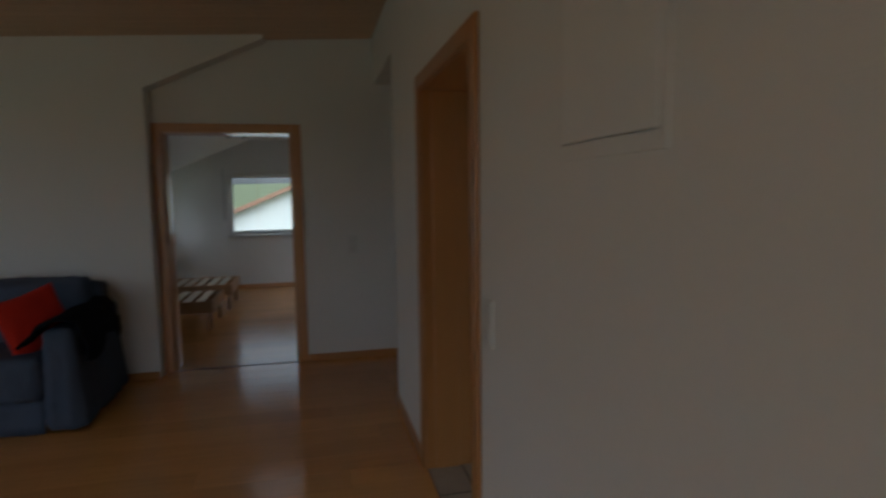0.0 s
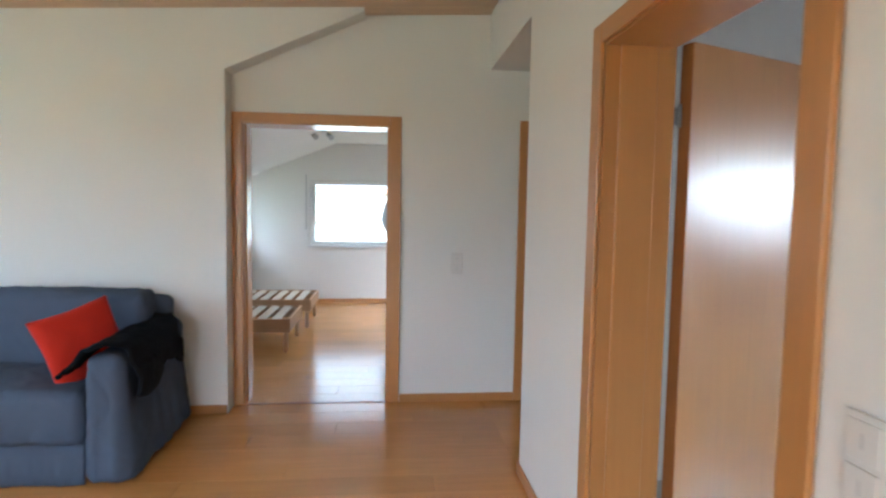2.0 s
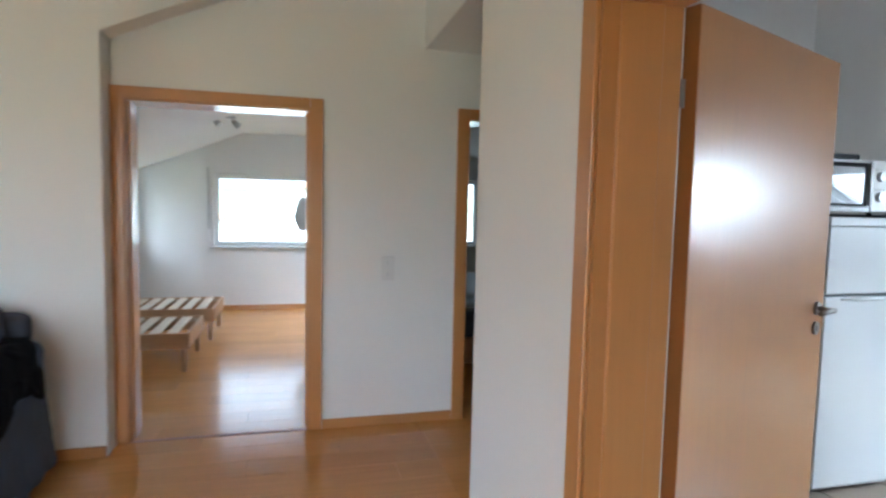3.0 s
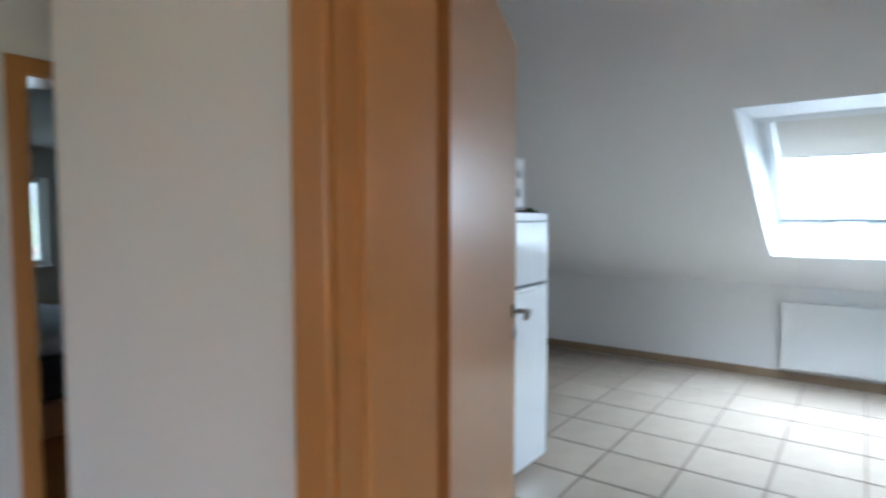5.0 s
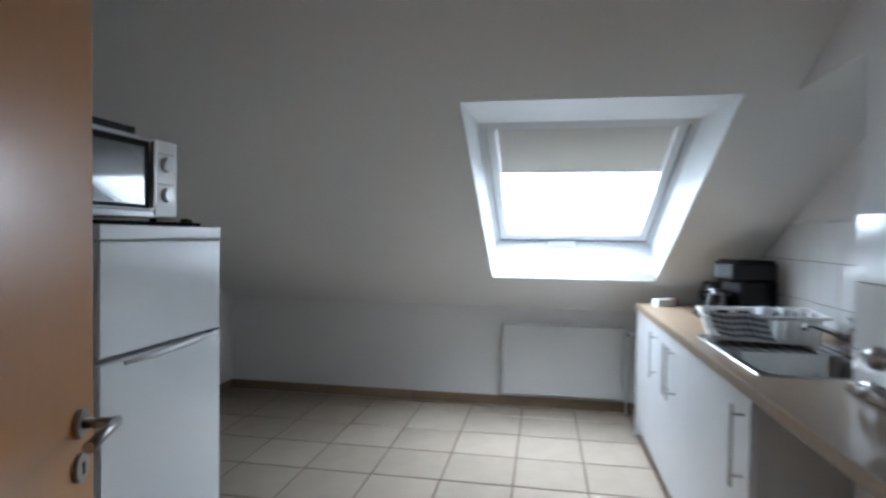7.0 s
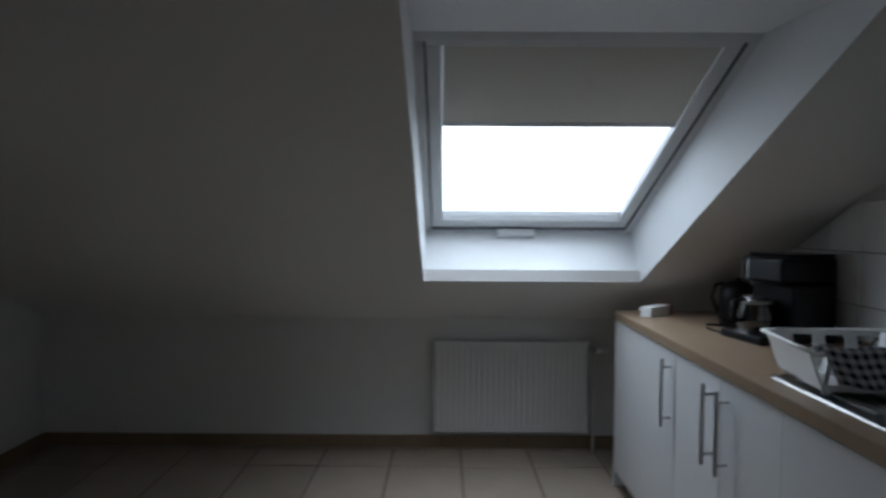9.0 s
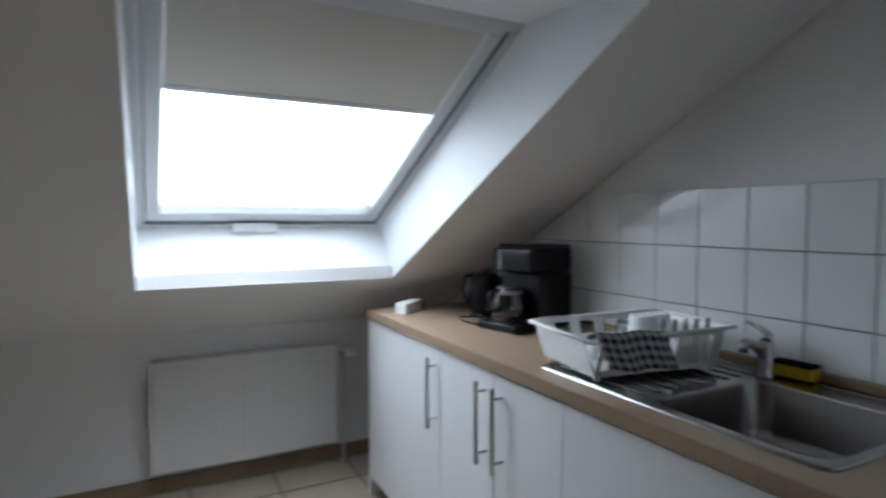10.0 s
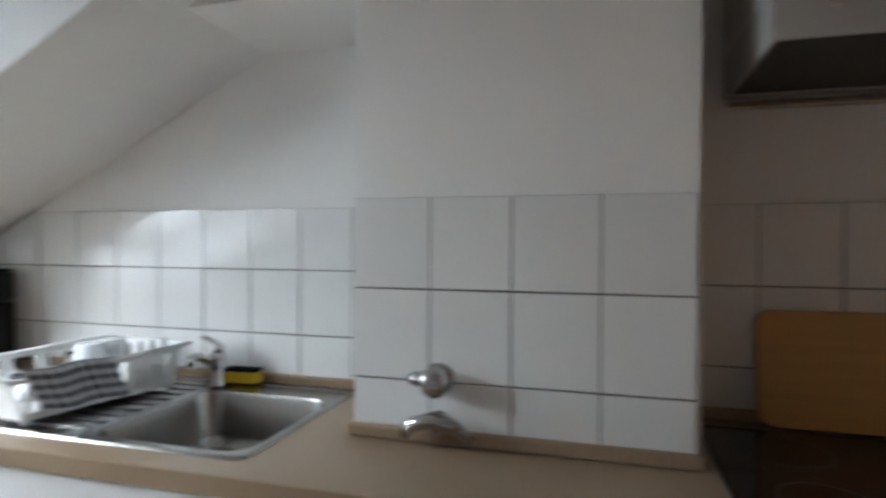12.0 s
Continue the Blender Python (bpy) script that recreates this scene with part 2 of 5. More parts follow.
LEAFAGE = material("far_woodland", (0.06, 0.085, 0.025), 0.95, grain=0.4, grain_scale=(0.3, 0.3, 0.3), stain=0.4, stain_scale=0.05)
RED_LED = material("small_dark_mark", (0.16, 0.14, 0.12), 0.5, stain=0.02)


# ---- mesh helpers ----
def add_box(bm, x0, x1, y0, y1, z0, z1, bevel=0.0, seg=1):
    r = bmesh.ops.create_cube(bm, size=1.0, matrix=Matrix.Translation(((x0 + x1) / 2, (y0 + y1) / 2, (z0 + z1) / 2)) @ Matrix.Diagonal((abs(x1 - x0), abs(y1 - y0), abs(z1 - z0), 1)))
    if bevel:
        vs = set(r["verts"])
        es = [e for e in bm.edges if e.verts[0] in vs and e.verts[1] in vs]
        bmesh.ops.bevel(bm, geom=es, offset=bevel, segments=seg, profile=0.5, affect="EDGES", clamp_overlap=True)
    return r["verts"]


def box(x0, x1, y0, y1, z0, z1, bevel=0.0, seg=1):
    bm = bmesh.new()
    add_box(bm, x0, x1, y0, y1, z0, z1, bevel, seg)
    return bm


def add_tube(bm, pts, r, seg=10, cap=True):
    """A round rod along points."""
    pts = [Vector(p) for p in pts]
    rings = []
    for i, p in enumerate(pts):
        d = (pts[min(i + 1, len(pts) - 1)] - pts[max(i - 1, 0)]).normalized()
        side = d.orthogonal().normalized() if not rings else (rings[-1][1] - d * rings[-1][1].dot(d)).normalized()
        up = d.cross(side)
        rad = r[i] if isinstance(r, (list, tuple)) else r
        rings.append(([bm.verts.new(p + (side * math.cos(a) + up * math.sin(a)) * rad) for a in [2 * math.pi * k / seg for k in range(seg)]], side))
    for (a, _), (b, _) in zip(rings, rings[1:]):
        for k in range(seg):
            f = bm.faces.new((a[k], a[(k + 1) % seg], b[(k + 1) % seg], b[k]))
            f.smooth = True
    if cap:
        bm.faces.new(list(reversed(rings[0][0])))
        bm.faces.new(rings[-1][0])
    return bm


def tube(pts, r, seg=10):
    return add_tube(bmesh.new(), pts, r, seg)


def add_lathe(bm, profile, seg=24, centre=(0, 0, 0), close=False):
    """Turns a profile of (radius, height) round the upright axis."""
    cx, cy, cz = centre
    rings = [[bm.verts.new((cx + r * math.cos(2 * math.pi * k / seg), cy + r * math.sin(2 * math.pi * k / seg), cz + z)) for k in range(seg)] for r, z in profile]
    for a, b in zip(rings, rings[1:]):
        for k in range(seg):
            f = bm.faces.new((a[k], a[(k + 1) % seg], b[(k + 1) % seg], b[k]))
            f.smooth = True
    bm.faces.new(list(reversed(rings[0])))
    bm.faces.new(rings[-1])
    return bm


def lathe(profile, seg=24, centre=(0, 0, 0)):
    return add_lathe(bmesh.new(), profile, seg, centre)


def mesh_of(bm, name, mat, smooth=False):
    bmesh.ops.recalc_face_normals(bm, faces=bm.faces[:])
    me = bpy.data.meshes.new(name)
    bm.to_mesh(me)
    bm.free()
    if mat:
        me.materials.append(mat)
    if smooth:
        for p in me.polygons:
            p.use_smooth = True
    return me


def part(name, bm, mat, parent, label="", smooth=False):
    """Links a bmesh as one mesh under a thing or a part, in the thing's own axes."""
    ob = new(name, mesh_of(bm, name, mat, smooth))
    ob.parent = parent
    if label:
        ob["label"] = label
    return ob


def thing(name, at, label, category, group="", turn=0.0):
    ob = new(name)
    ob.empty_display_size = 0.1
    ob.matrix_basis = pose(at[0], at[1], at[2], 0, 0, turn)
    return tagged(ob, label, category, group)


def structure(name, bm, mat, label="", category="", smooth=False):
    return tagged(new(name, mesh_of(bm, name, mat, smooth)), label, category, kind="structure")


def grid_slab(u0, u1, v0, v1, t0, t1, voids, put):
    """A slab over u, v with rectangular voids through it; put maps (u, v, t) to a place."""
    us = sorted({u0, u1, *[min(max(a, u0), u1) for o in voids for a in o[:2]]})
    vs = sorted({v0, v1, *[min(max(a, v0), v1) for o in voids for a in o[2:]]})
    bm = bmesh.new()
    cache = {}

    def vert(i, j, k):
        if (i, j, k) not in cache:
            cache[i, j, k] = bm.verts.new(put(us[i], vs[j], (t0, t1)[k]))
        return cache[i, j, k]

    def solid(i, j):
        if not (0 <= i < len(us) - 1 and 0 <= j < len(vs) - 1):
            return False
        cu, cv = (us[i] + us[i + 1]) / 2, (vs[j] + vs[j + 1]) / 2
        return not any(o[0] < cu < o[1] and o[2] < cv < o[3] for o in voids)

    for i in range(len(us) - 1):
        for j in range(len(vs) - 1):
            if not solid(i, j):
                continue
            for k in (0, 1):
                bm.faces.new([vert(i, j, k), vert(i + 1, j, k), vert(i + 1, j + 1, k), vert(i, j + 1, k)])
            for (a, b, da, db) in (((i, j), (i + 1, j), 0, -1), ((i, j + 1), (i + 1, j + 1), 0, 1), ((i, j), (i, j + 1), -1, 0), ((i + 1, j), (i + 1, j + 1), 1, 0)):
                if not solid(i + da, j + db):
                    bm.faces.new([vert(*a, 0), vert(*b, 0), vert(*b, 1), vert(*a, 1)])
    return bm


def wall_x(name, x0, x1, y0, y1, z0, z1, voids, mat, label, cut=None):
    """A wall across x; voids are (y0, y1, z0, z1)."""
    bm = grid_slab(y0, y1, z0 or -0.07, z1, x0, x1, voids, lambda u, v, t: (t, u, v))
    trim(bm, cut)
    return structure(name, bm, mat, label, "wall")


def wall_y(name, y0, y1, x0, x1, z0, z1, voids, mat, label, cut=None):
    bm = grid_slab(x0, x1, z0 or -0.07, z1, y0, y1, voids, lambda u, v, t: (u, t, v))
    trim(bm, cut)
    return structure(name, bm, mat, label, "wall")


def trim(bm, cut):
    """Cuts away what lies beyond the plane (point, normal)."""
    if cut:
        r = bmesh.ops.bisect_plane(bm, geom=bm.verts[:] + bm.edges[:] + bm.faces[:], plane_co=cut[0], plane_no=cut[1], clear_outer=True)
        es = [e for e in r["geom_cut"] if isinstance(e, bmesh.types.BMEdge)]
        bmesh.ops.contextual_create(bm, geom=es) if len(es) == 4 else bmesh.ops.holes_fill(bm, edges=es)


# ---- structure ----
SLOPE = 0.508                        # rise per metre of the kitchen roof
XK, ZK = 4.401, 1.083                 # a point on the kitchen slope
X_KNEE, X_FLAT = 4.955, 1.05


def slope_z(x):
    return ZK + (XK - x) * SLOPE


KCUT = ((XK, 0, ZK + 0.02), (SLOPE, 0, 1))
Y_KN = 0.12                           # far kitchen wall
YS = -3.90                           # tiled kitchen wall
WALL = 0.24
DOOR_H = 1.985                       # clear height of the openings

# kitchen wall with the kitchen door, and the lintel over the passage
wall_x("wall_kitchen_side", 0, WALL, -7.6, -1.146, 0, 2.95, [(-3.12, -2.156, -1, DOOR_H)], PLASTER, "white plastered wall with the kitchen door opening")
wall_x("wall_lintel", 0, WALL, -1.146, 0.0, 2.39, 2.95, [], PLASTER, "white plastered lintel over the passage")
# north wall with the bedroom and second room openings
wall_y("wall_north", 0, WALL, -1.776, 1.66, 0, 2.95, [(-1.724, -0.686, -1, DOOR_H), (0.29, 1.33, -1, DOOR_H)], PLASTER, "white plastered wall with two door openings")
# sofa wall stands proud, with a sloping head over the door niche
bm = bmesh.new()
prof = [(-5.0, 0), (-1.776, 0), (-1.776, 2.287), (-0.88, 2.69), (-0.88, 2.95), (-5.0, 2.95)]
a = [bm.verts.new((x, -0.17, z)) for x, z in prof]
b = [bm.verts.new((x, -0.003, z)) for x, z in prof]
bm.faces.new(a), bm.faces.new(list(reversed(b)))
for i in range(6):
    bm.faces.new((a[i], b[i], b[(i + 1) % 6], a[(i + 1) % 6]))
structure("wall_sofa", bm, PLASTER, "white plastered wall behind the sofa, sloping over the niche", "wall")
wall_y("wall_north_west", 0, WALL, -5.0, -1.776, 0, 2.95, [], PLASTER, "white plastered wall behind the proud sofa wall")
wall_x("wall_west", -5.24, -5.0, -7.6, WALL, 0, 2.95, [(-3.2, -1.4, 0.86, 2.1)], PLASTER, "white plastered west wall with a wide window opening")
# opening added out of view to bring fill light in from the south
wall_y("wall_south", -7.84, -7.6, -5.24, WALL, 0, 2.95, [(-4.2, -1.2, 0.1, 2.3)], PLASTER, "white plastered outer wall with an added, unseen window opening")
# living room ceiling of boards, falling gently to the west
bm = bmesh.new()
y = -7.6
while y < 0.0:
    vs = add_box(bm, -5.0, -0.004, y, min(y + 0.116, 0.0), 2.77, 2.79, 0.003)
    y += 0.12
add_box(bm, -5.0, -0.004, -7.6, 0.0, 2.786, 2.83)
for v in bm.verts:
    v.co.z += 0.055 * v.co.x
structure("ceiling", bm, PINE, "ceiling of narrow pine boards", "ceiling")
structure("roof_over_living", box(-5.24, WALL, -7.84, WALL, 2.95, 3.0), PLASTER, "flat cover over the living room", "roof")
# passage
structure("ceiling_passage", box(WALL + 0.002, 1.66, -1.146, 0, 2.39, 2.45), PLASTER, "low white passage ceiling", "ceiling")
wall_y("wall_passage", -1.27, -1.146, WALL, 1.66, 0, 2.9, [], PLASTER, "white plastered partition between passage and kitchen", cut=KCUT)
wall_x("wall_passage_end", 1.54, 1.66, -1.146, 0, 0, 2.9, [], PLASTER, "white plastered end wall of the passage", cut=KCUT)

# kitchen shell
wall_x("wall_knee", X_KNEE, X_KNEE + 0.2, YS - 0.2, Y_KN, 0, 0.84, [], PLASTER_K, "low white knee wall under the roof slope")
wall_y("wall_tiled", YS - 0.2, YS, 0.24, X_KNEE, 0, 2.9, [], PLASTER_K, "white plastered wall behind the kitchen counter", cut=KCUT)
SK = dict(y0=-3.354, y1=-2.243, xb=4.401, xt=2.70)
bm = grid_slab(X_FLAT, X_KNEE + 0.2, YS - 0.2, Y_KN, 0, 0.06, [(SK["xt"], SK["xb"], SK["y0"], SK["y1"])], lambda u, v, t: (u, v, slope_z(u) + t))
structure("ceiling_slope", bm, PLASTER_K, "sloping white kitchen ceiling with a roof window opening", "ceiling")
structure("ceiling_kitchen", box(WALL, X_FLAT, YS - 0.2, -1.146, slope_z(X_FLAT), slope_z(X_FLAT) + 0.06), PLASTER_K, "flat white kitchen ceiling", "ceiling")
# chimney breast
bm = bmesh.new()
add_box(bm, 1.506, 2.234, YS, -3.541, 0, 2.9)
trim(bm, KCUT)
structure("chimney_breast", bm, PLASTER_K, "white plastered chimney breast beside the sink", "wall")
bm = bmesh.new()
add_box(bm, 2.235, 2.9, YS, -3.541, 1.5, 2.9)
trim(bm, KCUT)
trim(bm, ((2.68, 0, 1.948), (0, 0, -1)))
structure("bulkhead", bm, PLASTER_K, "white boxed-in bulkhead between chimney breast and slope", "wall")
# kitchen north part
wall_y("wall_kitchen_north", Y_KN, WALL, 1.66, 6.3, 0, 2.95, [], PLASTER_K, "white plastered far kitchen wall")

# bedroom and second room shells
Y_FAR = 4.28
Z_ROOM = 2.3
W_BED = (-1.80, -0.40, 0.84, 1.77)
W_TWO = (1.2, 1.80, 0.86, 1.80)
wall_y("wall_far", Y_FAR, Y_FAR + 0.3, -3.7, 6.3, -0.0, 3.2, [W_BED, W_TWO], PLASTER, "white plastered outer wall with two windows")
wall_x("wall_bedroom_west", -3.0, -2.7, WALL, Y_FAR, 0, 1.85, [(3.55, 4.1, 0.88, 1.72)], PLASTER, "low white outer wall of the bedroom with a window")
wall_x("wall_between_rooms", 0.02, 0.14, WALL, Y_FAR, 0, 2.9, [], PLASTER, "white plastered partition between the two rooms")
wall_x("wall_second_east", 3.4, 3.6, WALL, Y_FAR, 0, 2.9, [], PLASTER, "white plastered wall of the second room")
# bedroom ceiling: slope on the west, flat on the east with an unseen opening added for light
bm = grid_slab(-1.438, 0.02, WALL, Y_FAR, Z_ROOM, Z_ROOM + 0.06, [(-1.43, -0.15, 1.85, 2.4)], lambda u, v, t: (u, v, t))
structure("ceiling_bedroom", bm, PLASTER, "flat white bedroom ceiling with an added, unseen light opening", "ceiling")
bm = grid_slab(-3.1, -1.438, WALL, Y_FAR, 0, 0.06, [], lambda u, v, t: (u, v, Z_ROOM + (u + 1.438) * 0.41 + t))
structure("ceiling_bedroom_slope", bm, PLASTER, "sloping white bedroom ceiling", "ceiling")
bm = grid_slab(0.14, 3.4, WALL, Y_FAR, 0, 0.06, [], lambda u, v, t: (u, v, 2.5 - max(0.0, u - 1.2) * 0.35 + t))
structure("ceiling_second_room", bm, PLASTER, "sloping white ceiling of the second room", "ceiling")
# ---- floors ----
FLOOR_Z = 0.0
floor = structure("floor", box(-5.0, 0.0, -7.6, 0.0, -0.06, -0.008), JOINT, "orange-brown beech laminate floor", "floor")
structure("floor_passage", box(0.0, 1.54, -1.146, 0.0, -0.06, -0.008), JOINT, "laminate floor of the passage", "floor")
structure("floor_bedroom", box(-2.7, 0.1, 0.0, 4.28, -0.06, -0.008), JOINT, "laminate floor of the bedroom", "floor")
structure("floor_second_room", box(0.1, 3.4, 0.0, 4.28, -0.06, -0.008), JOINT, "laminate floor of the second room", "floor")
floor_k = structure("floor_kitchen", box(0.0, X_KNEE, YS, Y_KN, -0.06, -0.006), GROUT, "beige tiled kitchen floor with dark joints", "floor")

# ---- door frames ----
def casing(name, wide, high, depth, face=0.066, label=""):
    """A veneered door lining with architraves on both sides: opening from x = 0 to wide, wall from y = 0 to depth."""
    root = tagged(new(name), label, "door frame", kind="structure")
    for side, x0, x1 in (("jamb", -0.003, 0.02), ("jamb", wide - 0.02, wide + 0.003)):
        part(side, box(x0, x1, -0.002, depth + 0.002, 0, high - 0.02), BEECH, root)
        part("stop", box(x0 + (0.012 if x0 < 0.1 else -0.012), x1 + (0.012 if x0 < 0.1 else -0.012), depth * 0.2, depth * 0.74, 0, high - 0.02, 0.003), BEECH, root)
    part("head", box(0, wide, -0.002, depth + 0.002, high - 0.02, high + 0.002), BEECH_H, root)
    for y0, y1 in ((-0.018, -0.003), (depth + 0.003, depth + 0.011)):
        for x0, x1 in ((-face, 0.012), (wide - 0.012, wide + face)):
            part("architrave", box(x0, x1, y0, y1, 0, high + face - 0.011, 0.004, 2), BEECH, root)
        part("head_architrave", box(0.013, wide - 0.013, y0, y1, high - 0.012, high + face - 0.011, 0.004, 2), BEECH_H, root)
    return root


f1 = casing("door_frame_bedroom", 1.038, DOOR_H, WALL, label="beech veneered door frame without a door leaf")
f1.matrix_basis = pose(-1.724, 0, 0)
f2 = casing("door_frame_second_room", 1.04, DOOR_H, WALL, label="beech veneered door frame of the second room")
f2.matrix_basis = pose(0.29, 0, 0)
f3 = casing("door_frame_kitchen", 0.964, DOOR_H, WALL, label="beech veneered frame of the kitchen door")
f3.matrix_basis = pose(0, -2.156, 0, 0, 0, -90)

structure("trim_threshold", box(-1.698, -0.712, -0.012, 0.016, 0.0005, 0.003, 0.001), EDGE, "slim beech threshold strip in the bedroom doorway", "threshold")

# kitchen door leaf, open into the kitchen
leaf_w = 1.004
door = thing("door_kitchen", (0.324, -2.1475, 0), "open beech veneered door with steel lever handle", "door", turn=21.9)
door["kind"] = "structure"
part("leaf", box(-0.002, leaf_w, 0.0, 0.048, 0.008, 1.998, 0.002), BEECH, door)
part("leaf_edge", box(-0.006, -0.0025, 0.0005, 0.0475, 0.01, 1.996), EDGE, door, "dark beech edge band")
for z in (0.27, 1.75):
    h = part("hinge", tube([(-0.016, 0.038, z - 0.04), (-0.016, 0.038, z + 0.04)], 0.007, 12), DARK_STEEL, door, "grey steel hinge")
    part("hinge_plate", box(-0.05, -0.0085, 0.048, 0.051, z - 0.03, z + 0.03), DARK_STEEL, h)
for s, y in ((-1, 0.0), (1, 0.048)):
    bm = bmesh.new()
    add_tube(bm, [(0.937, y, 1.046), (0.937, y + s * 0.009, 1.046)], 0.026, 28)
    rose = part("rosette", bm, STEEL, door, "round steel rosette")
    bm = bmesh.new()
    add_tube(bm, [(0.937, y + s * 0.009, 1.046), (0.937, y + s * 0.062, 1.046)], 0.0095, 14)
    add_tube(bm, [(0.944, y + s * 0.06, 1.046), (0.892, y + s * 0.06, 1.046), (0.817, y + s * 0.06, 1.044)], 0.0095, 14)
    part("lever", bm, STEEL, rose, "straight steel lever")
    bm = bmesh.new()
    add_tube(bm, [(0.937, y, 0.968), (0.937, y + s * 0.008, 0.968)], 0.026, 28)
    k = part("key_rosette", bm, STEEL, door, "round steel keyhole rosette")
    part("keyhole", box(0.933, 0.941, y + (s * 0.0082 if s > 0 else -0.0095), y + (s * 0.0095 if s > 0 else -0.0082), 0.957, 0.978), BLACK_PLASTIC, k)


# ---- skirting boards of the living room ----
def skirting(name, runs, mat, h=0.06, t=0.014):
    for i, (x0, x1, y0, y1) in enumerate(runs):
        structure(name, box(x0, x1, y0, y1, 0, h, 0.004, 2), mat, "beech skirting board", "skirting")


skirting("baseboard", [(-5.0, -1.778, -0.186, -0.172), (-0.618, 0.0, -0.016, -0.002), (0.0, 0.222, -0.016, -0.002), (0.24, 1.54, -1.144, -1.13)], BEECH_H)
skirting("baseboard", [(-0.016, -0.002, -2.092, -1.148), (-0.016, -0.002, -7.5, -3.184), (-4.998, -4.984, -7.5, -0.2)], BEECH_Y)
skirting("baseboard", [(-0.012, 0.236, -1.144, -1.13), (-2.69, 0.0, Y_FAR - 0.016, Y_FAR - 0.002), (0.15, 3.3, Y_FAR - 0.016, Y_FAR - 0.002)], BEECH_H)

# ---- roof window of the kitchen ----
VO = 0.371                            # upright offset of the window plane above the slope


def roof_pt(x, y, v):
    return (x, y, slope_z(x) + v)


xb2, xt2 = 4.585, 3.33
bm = bmesh.new()
for quad in ([(SK["xb"], SK["y0"], 0), (SK["xb"], SK["y1"], 0), (xb2, SK["y1"], VO - 0.02), (xb2, SK["y0"], VO - 0.02)],
             [(SK["xt"], SK["y0"], 0), (SK["xt"], SK["y1"], 0), (xt2, SK["y1"], VO - 0.02), (xt2, SK["y0"], VO - 0.02)],
             [(SK["xb"], SK["y0"], 0), (xb2, SK["y0"], VO - 0.02), (xt2, SK["y0"], VO - 0.02), (SK["xt"], SK["y0"], 0)],
             [(SK["xb"], SK["y1"], 0), (xb2, SK["y1"], VO - 0.02), (xt2, SK["y1"], VO - 0.02), (SK["xt"], SK["y1"], 0)]):
    bm.faces.new([bm.verts.new(roof_pt(*p)) for p in quad])
bmesh.ops.remove_doubles(bm, verts=bm.verts[:], dist=0.0005)
bmesh.ops.recalc_face_normals(bm, faces=bm.faces[:])
rev = structure("roof_window_reveal", bm, REVEAL, "bright white reveal of the roof window", "window reveal")
so = rev.modifiers.new("thickness", "SOLIDIFY")
so.thickness, so.offset = 0.006, 0.0


def roof_bar(x0, x1, y0, y1, v0, v1, bevel=0.004):
    """A bar lying in the plane of the roof slope."""
    bm = bmesh.new()
    add_box(bm, x0, x1, y0, y1, v0, v1, bevel, 2)
    for v in bm.verts:
        v.co.z += slope_z(v.co.x)
    return bm


win = tagged(new("window_roof"), "white roof window with a half-lowered beige blind", "roof window", kind="structure")
ya, yb = SK["y0"] - 0.01, SK["y1"] + 0.01
for nm, q in (("frame_bottom", (4.55, 4.62, ya, yb)), ("frame_top", (3.28, 3.355, ya, yb)), ("frame_side", (3.355, 4.55, ya, ya + 0.045)), ("frame_side", (3.355, 4.55, yb - 0.045, yb))):
    part(nm, roof_bar(*q, VO - 0.03, VO + 0.05), FRAME_WHITE, win)
sash = part("sash_bottom", roof_bar(4.485, 4.548, ya + 0.05, yb - 0.05, VO - 0.02, VO + 0.04), FRAME_WHITE, win)
part("sash_top", roof_bar(3.36, 3.385, ya + 0.05, yb - 0.05, VO - 0.02, VO + 0.04), FRAME_WHITE, win)
for y0, y1 in ((ya + 0.05, ya + 0.105), (yb - 0.105, yb - 0.05)):
    part("sash_side", roof_bar(3.387, 4.483, y0, y1, VO - 0.02, VO + 0.04), FRAME_WHITE, win)
for y0, y1 in ((ya + 0.0455, ya + 0.0495), (yb - 0.0495, yb - 0.0455)):
    part("seal", roof_bar(3.36, 4.548, y0, y1, VO - 0.032, VO + 0.02, 0), SEAL, win, "grey rubber seal")
part("seal", roof_bar(4.5485, 4.5545, ya + 0.05, yb - 0.05, VO - 0.032, VO + 0.02, 0), SEAL, win, "grey rubber seal")
pane = part("pane", roof_bar(3.388, 4.48, ya + 0.108, yb - 0.108, VO + 0.012, VO + 0.018, 0), CLEAR, win)
pane.visible_shadow = False
bl = part("blind", roof_bar(3.388, 3.757, ya + 0.107, yb - 0.107, VO - 0.008, VO - 0.004, 0), BLIND, win, "beige roller blind cloth")
part("blind_bar", roof_bar(3.758, 3.778, ya + 0.107, yb - 0.107, VO - 0.012, VO - 0.002, 0.002), FRAME_WHITE, bl, "thin blind bar")
part("vent_handle", roof_bar(4.53, 4.562, -2.83, -2.63, VO - 0.075, VO - 0.034, 0.008), FRAME_WHITE, win, "white ventilation handle")

# ---- kitchen furniture ----
YF = -3.25                           # cabinet fronts
ZT = 0.925                            # worktop top


def bar_handle(x, z0, z1, parent):
    bm = bmesh.new()
    add_box(bm, x - 0.0075, x + 0.0075, YF + 0.034, YF + 0.044, z0, z1, 0.003, 2)
    for z in (z0 + 0.035, z1 - 0.035):
        add_tube(bm, [(x, YF, z), (x, YF + 0.04, z)], 0.0045, 8)
    return part("handle", bm, DARK_STEEL, parent, "slim steel bar handle")


